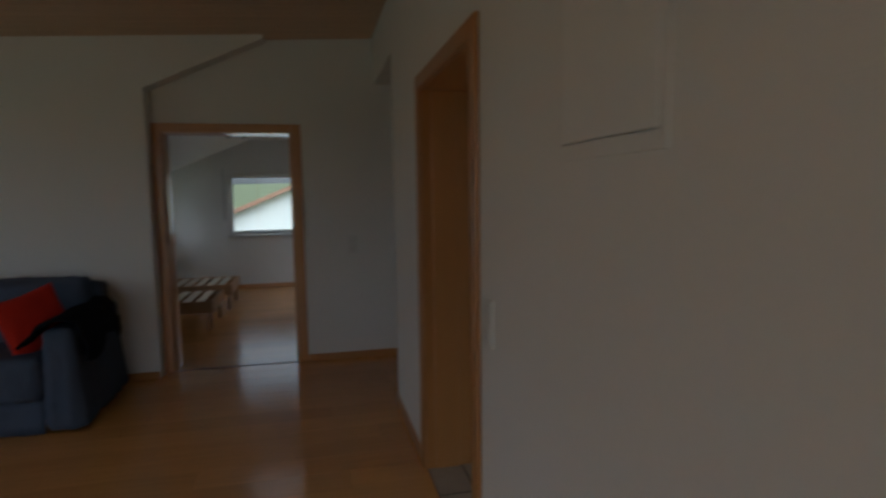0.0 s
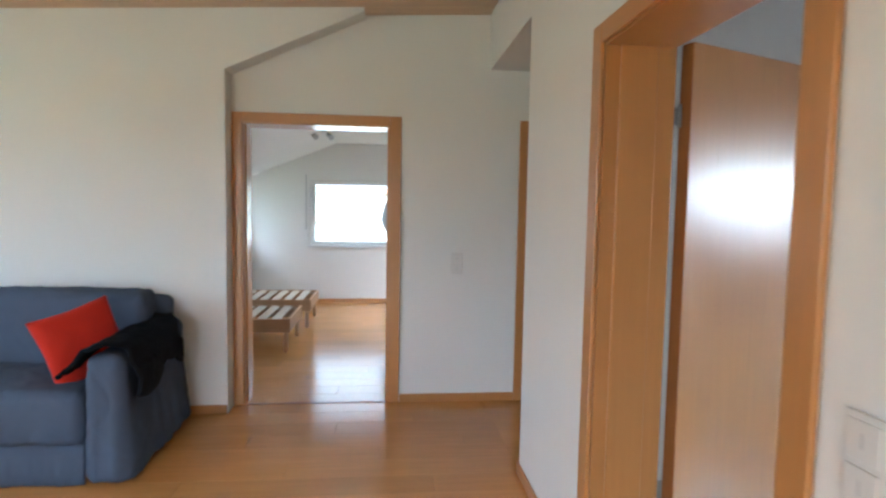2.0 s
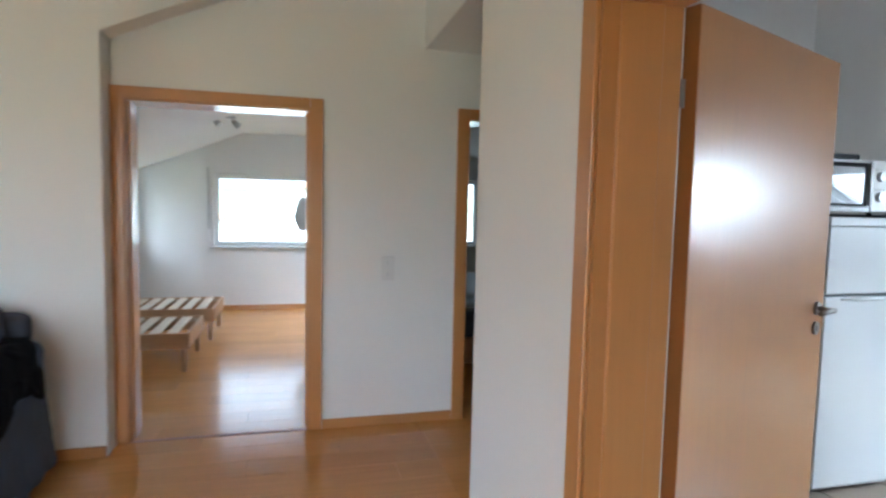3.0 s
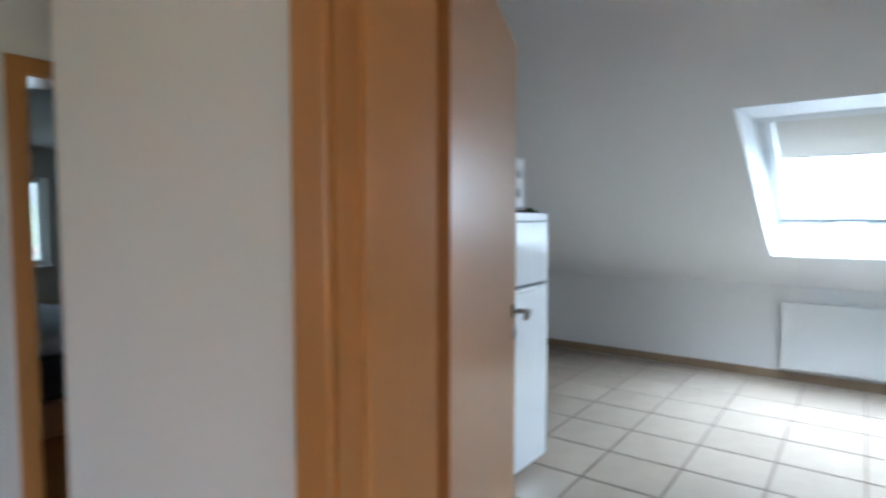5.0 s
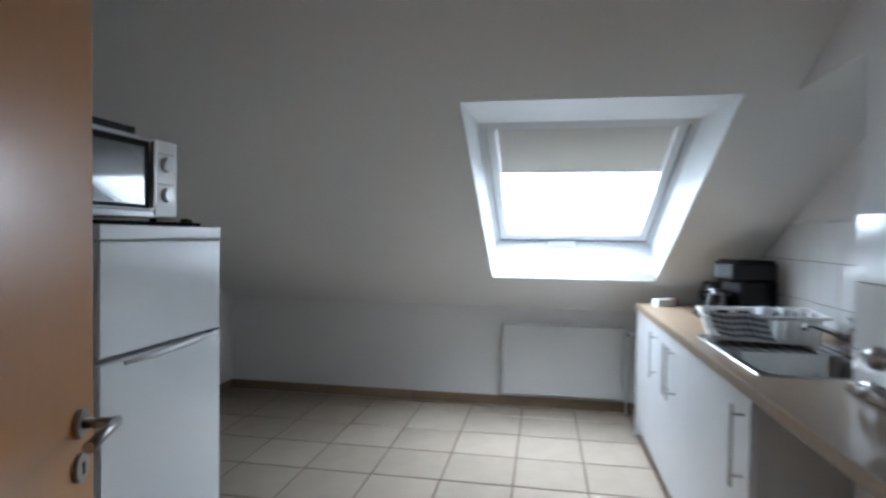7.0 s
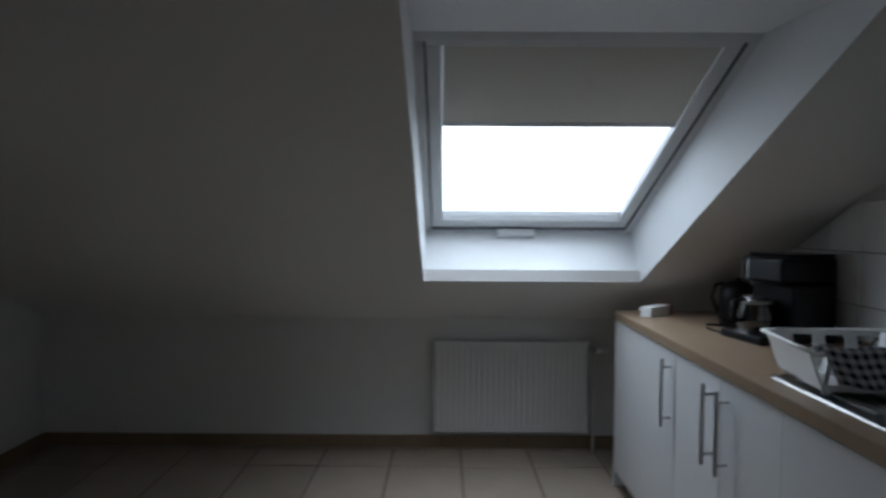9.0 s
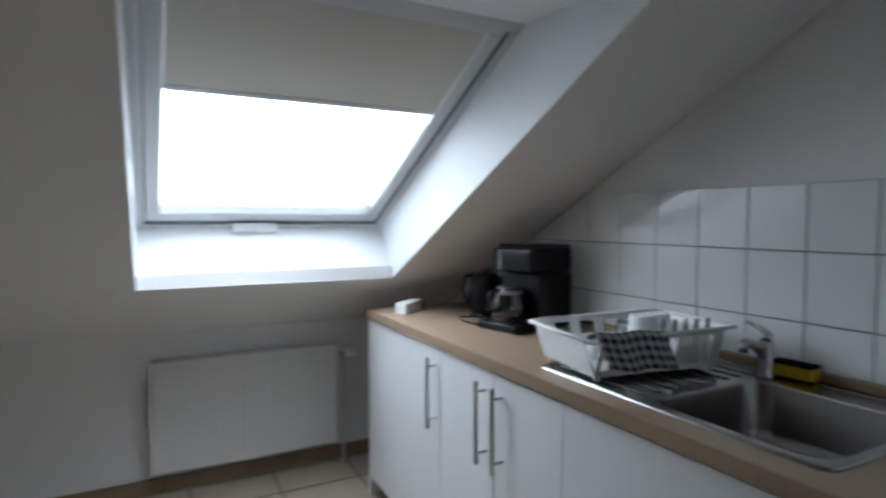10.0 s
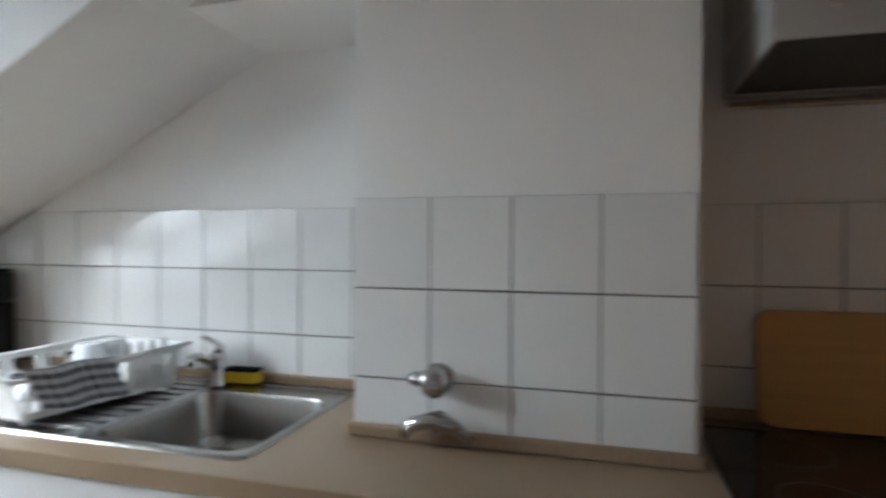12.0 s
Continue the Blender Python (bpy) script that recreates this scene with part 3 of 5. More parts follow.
def base_unit(name, x0, x1, doors, label, sides=True):
    """A base cabinet between x0 and x1; doors are (x0, x1, handle x)."""
    c = thing(name, (0, 0, 0), label, "base cabinet", "white base cabinets")
    for a in (x0 + 0.001, x1 - 0.017):
        part("side_panel", box(a, a + 0.016, YS + 0.03, YF - 0.02, 0.1, 0.884), CARCASS, c)
    part("bottom_panel", box(x0 + 0.0175, x1 - 0.0175, YS + 0.03, YF - 0.02, 0.1, 0.116), CARCASS, c)
    part("back_panel", box(x0 + 0.0175, x1 - 0.0175, YS + 0.03, YS + 0.036, 0.117, 0.884), CARCASS, c)
    part("plinth", box(x0 + 0.001, x1 - 0.001, YF - 0.075, YF - 0.06, 0, 0.098), SKIRT_TILE, c, "brown tiled plinth")
    for a, b, hx in doors:
        d = part("door", box(a + 0.0015, b - 0.0015, YF - 0.019, YF, 0.085, 0.879, 0.0015), WHITE_LAM, c)
        bar_handle(hx, 0.575, 0.848, d)
    return c


base_unit("base_cabinet", 3.695, 4.455, [(3.695, 4.455, 3.735)], "white base cabinet with one wide door")
base_unit("base_cabinet", 3.0, 3.695, [(3.335, 3.695, 3.380), (3.0, 3.335, 3.285)], "white base cabinet with two narrow doors")
base_unit("sink_cabinet", 2.245, 3.0, [(2.245, 3.0, 2.305)], "white sink cabinet with one wide door")
tagged(new("end_panel", mesh_of(box(4.456, 4.472, YS + 0.02, YF, 0.0, 0.884, 0.001), "end_panel", WHITE_LAM)), "white side panel closing the cabinet row", "panel")

# drawer unit under the hob
c = thing("drawer_cabinet", (0, 0, 0), "white drawer cabinet under the hob", "drawer cabinet", "white base cabinets")
for a in (0.821, 1.503):
    part("side_panel", box(a, a + 0.016, YS + 0.03, YF - 0.02, 0.1, 0.884), CARCASS, c)
part("bottom_panel", box(0.838, 1.502, YS + 0.03, YF - 0.02, 0.1, 0.116), CARCASS, c)
part("back_panel", box(0.838, 1.502, YS + 0.03, YS + 0.036, 0.117, 0.884), CARCASS, c)
part("plinth", box(0.82, 1.52, YF - 0.075, YF - 0.06, 0, 0.098), SKIRT_TILE, c, "brown tiled plinth")
for z0, z1 in ((0.725, 0.879), (0.41, 0.72), (0.09, 0.405)):
    d = part("drawer_front", box(0.822, 1.518, YF - 0.019, YF, z0, z1, 0.0015), WHITE_LAM, c)
    zz = z1 - 0.06
    bm = bmesh.new()
    add_box(bm, 1.24, 1.36, YF + 0.018, YF + 0.032, zz - 0.014, zz + 0.014, 0.004, 2)
    for xx in (1.255, 1.345):
        add_tube(bm, [(xx, YF, zz), (xx, YF + 0.02, zz)], 0.006, 8)
    part("handle", bm, STEEL, d, "flat steel drawer handle")
base_unit("base_cabinet", 0.26, 0.82, [(0.26, 0.82, 0.76)], "white base cabinet in the kitchen corner")

# worktop, cut out for the sink bowl and round the chimney breast
wt = thing("worktop", (0, 0, 0), "light beech worktop along the tiled wall", "worktop")
slab = part("slab", grid_slab(0.25, 4.478, YS + 0.01, -3.2455, ZT - 0.039, ZT, [(1.495, 2.245, YS, -3.532), (2.385, 2.81, -3.765, -3.335)], lambda u, v, t: (u, v, t)), WORKTOP, wt)
part("front_edge", box(0.25, 4.478, -3.245, -3.243 + 0.004, ZT - 0.0395, ZT + 0.0003, 0.0015, 2), WORKTOP, wt, "rounded beech front edge")
part("end_edge", box(4.4785, 4.481, YS + 0.012, -3.246, ZT - 0.0385, ZT - 0.0005, 0.0008), WORKTOP, wt)
# upstands where the worktop meets the tiles
for q in ((2.247, 4.0, YS + 0.008, YS + 0.028), (1.495, 2.245, -3.532, -3.512), (0.27, 1.493, YS + 0.008, YS + 0.028)):
    part("upstand", box(*q, ZT, ZT + 0.032, 0.008, 3), WORKTOP, wt, "slim beech upstand")


# ---- sink ----
def rounded_ring(x0, x1, y0, y1, r, n=5):
    pts = []
    for cx, cy, a0 in ((x1 - r, y1 - r, 0), (x0 + r, y1 - r, 90), (x0 + r, y0 + r, 180), (x1 - r, y0 + r, 270)):
        for k in range(n + 1):
            a = radians(a0 + 90 * k / n)
            pts.append((cx + r * math.cos(a), cy + r * math.sin(a)))
    return pts


def loops(bm, rings, close=True):
    """Skins rings of equal count; rings are lists of (x, y, z)."""
    vs = [[bm.verts.new(p) for p in ring] for ring in rings]
    for a, b in zip(vs, vs[1:]):
        for k in range(len(a)):
            f = bm.faces.new((a[k], a[(k + 1) % len(a)], b[(k + 1) % len(a)], b[k]))
            f.smooth = True
    if close:
        bm.faces.new(vs[-1])
    return vs


sink = thing("sink", (2.78, -3.58, ZT), "stainless steel sink with bowl and drainer", "sink")
ox, oy = 2.78, -3.58


def at(ring, z):
    return [(x - ox, y - oy, z) for x, y in ring]


bm = bmesh.new()
R = rounded_ring
loops(bm, [at(R(2.371, 3.191, -3.855, -3.312, 0.03), 0.0), at(R(2.373, 3.189, -3.853, -3.314, 0.03), 0.005), at(R(2.382, 3.18, -3.844, -3.323, 0.03), 0.007),
           at(R(2.388, 3.174, -3.838, -3.329, 0.03), 0.003)], False)
part("rim", bm, SINK_STEEL, sink)
bm = bmesh.new()
outer = [bm.verts.new((x - ox, y - oy, 0.003)) for x, y in R(2.388, 3.174, -3.838, -3.329, 0.03)]
inner = [bm.verts.new((x - ox, y - oy, 0.003)) for x, y in R(2.395, 2.80, -3.755, -3.345, 0.06)]
es = [bm.edges.new((v[i], v[(i + 1) % len(v)])) for v in (outer, inner) for i in range(len(v))]
bmesh.ops.triangle_fill(bm, use_beauty=True, edges=es)
part("deck", bm, SINK_STEEL, sink)
bm = bmesh.new()
loops(bm, [at(R(2.395, 2.80, -3.755, -3.345, 0.06), 0.003), at(R(2.399, 2.796, -3.751, -3.349, 0.058), -0.006), at(R(2.408, 2.787, -3.742, -3.358, 0.055), -0.12),
           at(R(2.42, 2.775, -3.73, -3.37, 0.05), -0.145), at(R(2.45, 2.745, -3.7, -3.40, 0.04), -0.155)])
part("bowl", bm, SINK_STEEL, sink, "deep steel sink bowl")
part("drain", lathe([(0.04, -0.155), (0.04, -0.151), (0.03, -0.1505), (0.028, -0.153)], 20, (-0.2, 0.0, 0.0)), CHROME, sink, "round drain")
for k in range(9):
    y = -3.80 + k * 0.052
    part("drainer_rib", box(2.835 - ox, 3.15 - ox, y - oy, y - oy + 0.014, 0.003, 0.007, 0.003, 2), SINK_STEEL, sink)

tap = thing("kitchen_tap", (2.80, -3.80, ZT + 0.003), "chrome single-lever kitchen tap at the sink", "tap")
part("body", lathe([(0.026, 0), (0.026, 0.006), (0.021, 0.012), (0.021, 0.085), (0.019, 0.1), (0.0, 0.104)], 20), CHROME, tap)
bm = bmesh.new()
add_tube(bm, [(0.0, 0.01, 0.06), (-0.03, 0.09, 0.1), (-0.06, 0.17, 0.125), (-0.07, 0.2, 0.125), (-0.072, 0.206, 0.105)], [0.014, 0.0125, 0.0115, 0.0115, 0.0115], 12)
part("spout", bm, CHROME, tap)
part("lever", tube([(0, 0, 0.1), (0.0, -0.012, 0.115), (0.03, -0.02, 0.13), (0.075, -0.025, 0.14)], [0.014, 0.012, 0.008, 0.006], 10), CHROME, tap)


# ---- dish rack and what is in it ----
def wall_cut(p0, p1, z0, z1, holes, t=0.0035, flare=0.0):
    """An upright panel from p0 to p1 with rectangular holes (u0, u1, z0, z1) in it, leaning outward by flare."""
    p0, p1 = Vector((*p0, 0)), Vector((*p1, 0))
    length = (p1 - p0).length
    d = (p1 - p0).normalized()
    nrm = Vector((d.y, -d.x, 0))
    return grid_slab(0, length, z0, z1, 0, t, holes, lambda u, v, w: p0 + d * u + nrm * (w + flare * (v - z0) / (z1 - z0)) + Vector((0, 0, v)))


rack = thing("dish_rack", (3.067, -3.548, ZT + 0.0075), "white plastic dish rack on the drainer", "dish rack", turn=-9)
x0, x1, y0, y1 = -0.17, 0.17, -0.235, 0.235   # the walls lean out by 3 cm
part("tray", box(x0 + 0.034, x1 - 0.034, y0 + 0.034, y1 - 0.034, 0.012, 0.018), WHITE_PLASTIC, rack)
hole = [(0.05 + k * 0.09, 0.105 + k * 0.09, 0.068, 0.108) for k in range(3)]
part("end_wall", wall_cut((x1 - 0.034, y1 - 0.034), (x1 - 0.034, y0 + 0.034), 0.012, 0.125, hole, flare=-0.034), WHITE_PLASTIC, rack, "end wall with three grip holes")
slot = [(0.03 + k * 0.042, 0.056 + k * 0.042, 0.03, 0.11) for k in range(9)]
part("end_wall", wall_cut((x0 + 0.034, y0 + 0.034), (x0 + 0.034, y1 - 0.034), 0.012, 0.125, slot, flare=-0.034), WHITE_PLASTIC, rack, "slotted end wall")
part("side_wall", wall_cut((x0 + 0.034, y1 - 0.034), (x1 - 0.034, y1 - 0.034), 0.012, 0.11, [], flare=-0.034), WHITE_PLASTIC, rack)
part("side_wall", wall_cut((x1 - 0.034, y0 + 0.034), (x0 + 0.034, y0 + 0.034), 0.012, 0.125, [(0.05 + k * 0.05, 0.08 + k * 0.05, 0.04, 0.11) for k in range(6)], flare=-0.034), WHITE_PLASTIC, rack)
ring = [(x1, y1, 0.115), (x1, y0, 0.13), (x0, y0, 0.13), (x0, y1, 0.115), (x1, y1, 0.115)]
part("rim", tube(ring, 0.006, 8), WHITE_PLASTIC, rack, "rounded rim")
for sx in (x0 + 0.05, x1 - 0.05):
    for sy in (y0 + 0.05, y1 - 0.05):
        part("foot", lathe([(0.01, 0.0), (0.012, 0.012)], 10, (sx, sy, 0)), WHITE_PLASTIC, rack)
for k in range(5):
    bm = bmesh.new()
    yy = -0.06 - k * 0.03
    add_tube(bm, [(-0.14, yy, 0.018), (-0.14, yy, 0.07), (-0.1, yy, 0.085), (-0.06, yy, 0.07), (-0.06, yy, 0.018)], 0.003, 6)
    part("plate_divider", bm, WHITE_PLASTIC, rack)


def cup(name, at_, r, h, mat, label, handle=True, flip=False, turn=0.0):
    c = thing(name, at_, label, "cup", turn=turn)
    prof = [(r * 0.78, 0), (r * 0.82, 0.004), (r, h * 0.5), (r, h), (r - 0.004, h), (r - 0.004, h * 0.5), (r * 0.76, 0.008), (0.001, 0.007)]
    if flip:
        prof = [(a, h - b) for a, b in prof]
    part("cup_body", lathe(prof, 24), mat, c)
    if handle:
        part("cup_handle", tube([(r - 0.003, 0, h * 0.8), (r + 0.025, 0, h * 0.75), (r + 0.03, 0, h * 0.45), (r - 0.004, 0, h * 0.25)], 0.005, 8), mat, c)
    return c


zr = ZT + 0.0255
cup("mug", (3.03, -3.57, zr), 0.045, 0.135, WHITE_ENAMEL, "white ceramic mug turned over in the rack", flip=True, turn=200)
cup("mug", (3.06, -3.67, zr), 0.043, 0.13, WHITE_ENAMEL, "white ceramic mug drying in the dish rack", flip=True, turn=120)
cup("drinking_glass", (3.14, -3.62, zr), 0.033, 0.1, CUP_GLASS, "clear drinking glass in the dish rack", handle=False, flip=True)
cup("drinking_glass", (3.14, -3.70, zr), 0.033, 0.1, CUP_GLASS, "clear drinking glass in the dish rack", handle=False, flip=True)
bw = thing("bowl", (3.13, -3.50, zr), "small white bowl turned over in the rack", "bowl")
part("bowl_shell", lathe([(0.062, 0), (0.06, 0.004), (0.05, 0.04), (0.028, 0.055), (0.026, 0.06), (0.001, 0.06)], 26), WHITE_ENAMEL, bw)

# cutlery in a holder at the slotted end
hold = thing("cutlery_holder", (2.945, -3.65, ZT + 0.0265), "white cutlery holder with forks and spoons", "cutlery holder")
part("holder", grid_slab(-0.022, 0.022, -0.07, 0.07, 0.0, 0.085, [(-0.018, 0.018, -0.066, -0.002), (-0.018, 0.018, 0.002, 0.066)], lambda u, v, t: (u, v, t)), WHITE_PLASTIC, hold)
for k in range(5):
    yy = -0.05 + k * 0.024
    cut = thing("fork" if k % 2 else "spoon", (2.945, -3.65 + yy, ZT + 0.028), "steel cutlery standing in the holder", "cutlery", "cutlery in the holder")
    lean = 0.012 * (k - 2)
    part("stem", tube([(0, 0, 0), (lean * 0.5, lean * 0.3, 0.05), (lean, lean * 0.5, 0.095)], [0.003, 0.0028, 0.005], 8), STEEL, cut)
    bm = bmesh.new()
    bmesh.ops.create_uvsphere(bm, u_segments=10, v_segments=6, radius=1, matrix=Matrix.Translation((lean * 1.05, lean * 0.55, 0.11)) @ Matrix.Diagonal((0.005, 0.011, 0.02, 1)))
    part("head", bm, STEEL, cut, smooth=True)


def draped(rows, cols, put, thick, name, mat, label, category, uv=None):
    """A cloth over something: put(i, j) with i, j from 0 to 1."""
    bm = bmesh.new()
    layer = bm.loops.layers.uv.new("weave")
    vs = [[bm.verts.new(put(i / rows, j / cols)) for j in range(cols + 1)] for i in range(rows + 1)]
    for i in range(rows):
        for j in range(cols):
            f = bm.faces.new((vs[i][j], vs[i + 1][j], vs[i + 1][j + 1], vs[i][j + 1]))
            f.smooth = True
            if uv:
                for lp, (a, b) in zip(f.loops, ((i, j), (i + 1, j), (i + 1, j + 1), (i, j + 1))):
                    lp[layer].uv = (a / rows * uv[0], b / cols * uv[1])
    me = bpy.data.meshes.new(name)
    bm.to_mesh(me)
    bm.free()
    me.materials.append(mat)
    ob = tagged(new(name, me), label, category)
    s = ob.modifiers.new("thickness", "SOLIDIFY")
    s.thickness, s.offset = thick, 0.0
    return ob


def along(path, s):
    """The point a share s of the way along a polyline."""
    pts = [Vector(p) for p in path]
    ls = [(b - a).length for a, b in zip(pts, pts[1:])]
    d = s * sum(ls)
    for a, b, q in zip(pts, pts[1:], ls):
        if d <= q or b is pts[-1]:
            return a + (b - a) * min(1.0, d / q)
        d -= q


def towel(i, j):
    # over the sink-side rim of the rack, hanging outside
    y = -3.315 - 0.215 * j
    xr = 2.94 + (y + 3.31) * 0.158
    p = along([(0.06, 0, 1.03), (0.02, 0, 1.058), (0.0, 0, 1.066), (-0.012, 0, 1.055), (-0.026, 0, 0.962)], i)
    return (xr + p.x + 0.006 * math.sin(j * 13 + 1) * i, y + 0.02 * math.sin(i * 3 + 0.4) - 0.02 * i, p.z + 0.003 * math.sin(j * 9 + 2) + 0.012 * (1 - j) * i)


draped(22, 30, towel, 0.003, "tea_towel", CLOTH, "blue and white checked tea towel hung over the rack", "towel", uv=(7.0, 9.0))

# ---- small things by the sink ----
sp = thing("sponge", (2.745, -3.845, ZT + 0.008), "yellow scouring sponge with a black pad", "sponge", turn=4)
part("foam", box(-0.055, 0.055, -0.022, 0.022, 0.0, 0.034, 0.006, 3), YELLOW, sp)
part("scouring_pad", box(-0.055, 0.055, -0.022, 0.022, 0.0345, 0.044, 0.003, 2), BLACK_WOOL, sp, "black scouring pad")
bt = thing("soap_bottle", (2.285, -3.715, ZT), "small white washing-up bottle with green label and cap", "bottle")
part("flask", lathe([(0.024, 0), (0.027, 0.006), (0.027, 0.1), (0.018, 0.128), (0.011, 0.138), (0.011, 0.146)], 22), WHITE_PLASTIC, bt, "white flask")
part("label_sleeve", lathe([(0.0274, 0.062), (0.0274, 0.096)], 22), GREEN, bt, "green label")
part("cap", lathe([(0.0135, 0.147), (0.0135, 0.165), (0.008, 0.178), (0.005, 0.182)], 18), GREEN, bt, "green cap")

# ---- stop valves on the chimney breast ----
yv = -3.534


def valve(z, kind):
    v = thing("stop_valve", (2.03, yv, z), "chrome stop valve on the tiled chimney breast" if kind else "chrome lever valve low on the chimney breast", "valve")
    rose = lathe([(0.036, 0), (0.036, 0.004), (0.03, 0.012), (0.016, 0.016), (0.014, 0.03)], 28)
    bmesh.ops.rotate(rose, verts=rose.verts[:], cent=(0, 0, 0), matrix=Matrix.Rotation(radians(-90), 3, "X"))
    part("rosette", rose, CHROME, v)
    if kind:
        knob = lathe([(0.014, 0.028), (0.028, 0.03), (0.033, 0.034), (0.033, 0.05), (0.029, 0.054), (0.027, 0.064), (0.02, 0.069), (0.006, 0.07)], 28)
        bmesh.ops.rotate(knob, verts=knob.verts[:], cent=(0, 0, 0), matrix=Matrix.Rotation(radians(-90), 3, "X"))
        part("knob", knob, CHROME, v)
        part("outlet", tube([(0.005, 0.04, 0.004), (0.04, 0.045, 0.006), (0.052, 0.046, 0.004)], [0.018, 0.016, 0.012], 14), CHROME, v)
    else:
        part("lever", tube([(0.065, 0.05, -0.012), (0.045, 0.055, 0.014), (0.0, 0.055, 0.028), (-0.045, 0.052, 0.018), (-0.085, 0.045, -0.014)], [0.012, 0.017, 0.018, 0.015, 0.009], 14), CHROME, v)
        part("stem", tube([(0, 0.012, 0.0), (0, 0.052, 0.018)], 0.012, 12), CHROME, v)


valve(1.066, True)
valve(0.962, False)

# ---- coffee maker, kettle and box ----
cm = thing("coffee_maker", (3.755, -3.715, ZT), "black filter coffee maker with a glass jug", "coffee maker", turn=12)
part("base", box(-0.1, 0.1, -0.11, 0.2, 0.0, 0.03, 0.008, 3), BLACK_PLASTIC, cm)
part("tower", box(-0.1, 0.1, -0.11, 0.07, 0.0305, 0.215, 0.012, 3), BLACK_PLASTIC, cm, "water tank tower")
part("head", box(-0.1, 0.1, -0.11, 0.12, 0.2155, 0.312, 0.016, 3), BLACK_PLASTIC, cm, "filter head")
part("lid", box(-0.095, 0.095, -0.1, 0.09, 0.3125, 0.324, 0.005, 2), BLACK_PLASTIC, cm)
jug = part("jug", lathe([(0.05, 0.032), (0.06, 0.05), (0.062, 0.1), (0.045, 0.15), (0.046, 0.165)], 28, (0.0, 0.134, 0.0)), DARK_GLASS, cm, "dark glass jug")
part("jug_handle", tube([(0.0, 0.182, 0.155), (0.0, 0.229, 0.145), (0.0, 0.229, 0.085), (0.0, 0.194, 0.075)], 0.008, 10), BLACK_PLASTIC, jug)
part("jug_band", lathe([(0.0535, 0.138), (0.0475, 0.155)], 28, (0.0, 0.134, 0.0)), STEEL, jug, "steel band round the jug")
part("hotplate", lathe([(0.065, 0.03), (0.065, 0.0315)], 28, (0.0, 0.134, 0.0)), DARK_STEEL, cm, "round hotplate")
part("trim", box(0.055, 0.062, 0.1205, 0.1235, 0.225, 0.3), STEEL, cm, "narrow steel trim")
cm.scale = (1.1, 1.1, 1.05)
kt = thing("kettle", (4.05, -3.67, ZT), "black electric kettle under the slope", "kettle")
part("base", lathe([(0.075, 0), (0.075, 0.014), (0.068, 0.02)], 28), BLACK_PLASTIC, kt)
part("kettle_body", lathe([(0.078, 0.021), (0.084, 0.04), (0.074, 0.15), (0.066, 0.18), (0.04, 0.196), (0.012, 0.2), (0.012, 0.21), (0.008, 0.214)], 28), BLACK_PLASTIC, kt)
part("handle", tube([(0.035, 0.045, 0.185), (0.055, 0.075, 0.18), (0.062, 0.09, 0.12), (0.05, 0.066, 0.05)], 0.01, 10), BLACK_PLASTIC, kt)
part("spout", tube([(-0.05, -0.03, 0.15), (-0.075, -0.045, 0.175)], [0.02, 0.012], 10), BLACK_PLASTIC, kt)
bx = thing("small_box", (4.335, -3.425, ZT), "small white carton with a red end", "box", turn=-52)
part("carton", box(-0.12, 0.05, -0.03, 0.03, 0.0, 0.05, 0.002), WHITE_PLASTIC, bx)
part("red_end", box(0.0505, 0.072, -0.03, 0.03, 0.0, 0.05, 0.002), RED_PRINT, bx, "red printed end")
for k in range(3):
    part("print_bar", box(-0.045 + k * 0.02, -0.032 + k * 0.02, 0.0302, 0.0308, 0.02, 0.034), RED_LED, bx, "dark printed bar")
cb = new("power_cable", mesh_of(tube([(4.02, -3.60, ZT + 0.006), (4.05, -3.53, ZT + 0.005), (3.95, -3.49, ZT + 0.005), (3.80, -3.50, ZT + 0.005), (3.66, -3.55, ZT + 0.005), (3.62, -3.62, ZT + 0.006)], 0.004, 8), "power_cable", BLACK_PLASTIC))
tagged(cb, "black power cable lying on the worktop", "cable")
cb = new("power_cable", mesh_of(tube([(3.70, -3.75, ZT + 0.01), (3.63, -3.78, ZT + 0.03), (3.56, -3.80, ZT + 0.04), (3.53, -3.84, ZT + 0.03), (3.58, -3.868, ZT + 0.036)], 0.005, 8), "power_cable", BLACK_PLASTIC))
tagged(cb, "black power cable looped behind the coffee maker", "cable")

# ---- hob, board, hood ----
hob = thing("hob", (1.18, -3.56, ZT), "black glass ceramic hob in the worktop", "hob")
part("glass", box(-0.29, 0.29, -0.255, 0.265, 0.0, 0.006, 0.002, 2), HOB_GLASS, hob)
for zx, zy, zrad in ((-0.15, -0.12, 0.075), (0.14, -0.11, 0.09), (-0.15, 0.13, 0.09), (0.14, 0.13, 0.075)):
    bm = bmesh.new()
    rings = [[bm.verts.new((zx + q * math.cos(a), zy + q * math.sin(a), 0.0064)) for a in [2 * math.pi * k / 36 for k in range(36)]] for q in (zrad, zrad - 0.0015)]
    for k in range(36):
        bm.faces.new((rings[0][k], rings[0][(k + 1) % 36], rings[1][(k + 1) % 36], rings[1][k]))
    part("cooking_zone", bm, RED_LED, hob, "thin grey zone ring")
part("edge_strip", box(0.291, 0.296, -0.255, 0.265, 0.0, 0.007, 0.001), STEEL, hob, "steel edge strip")

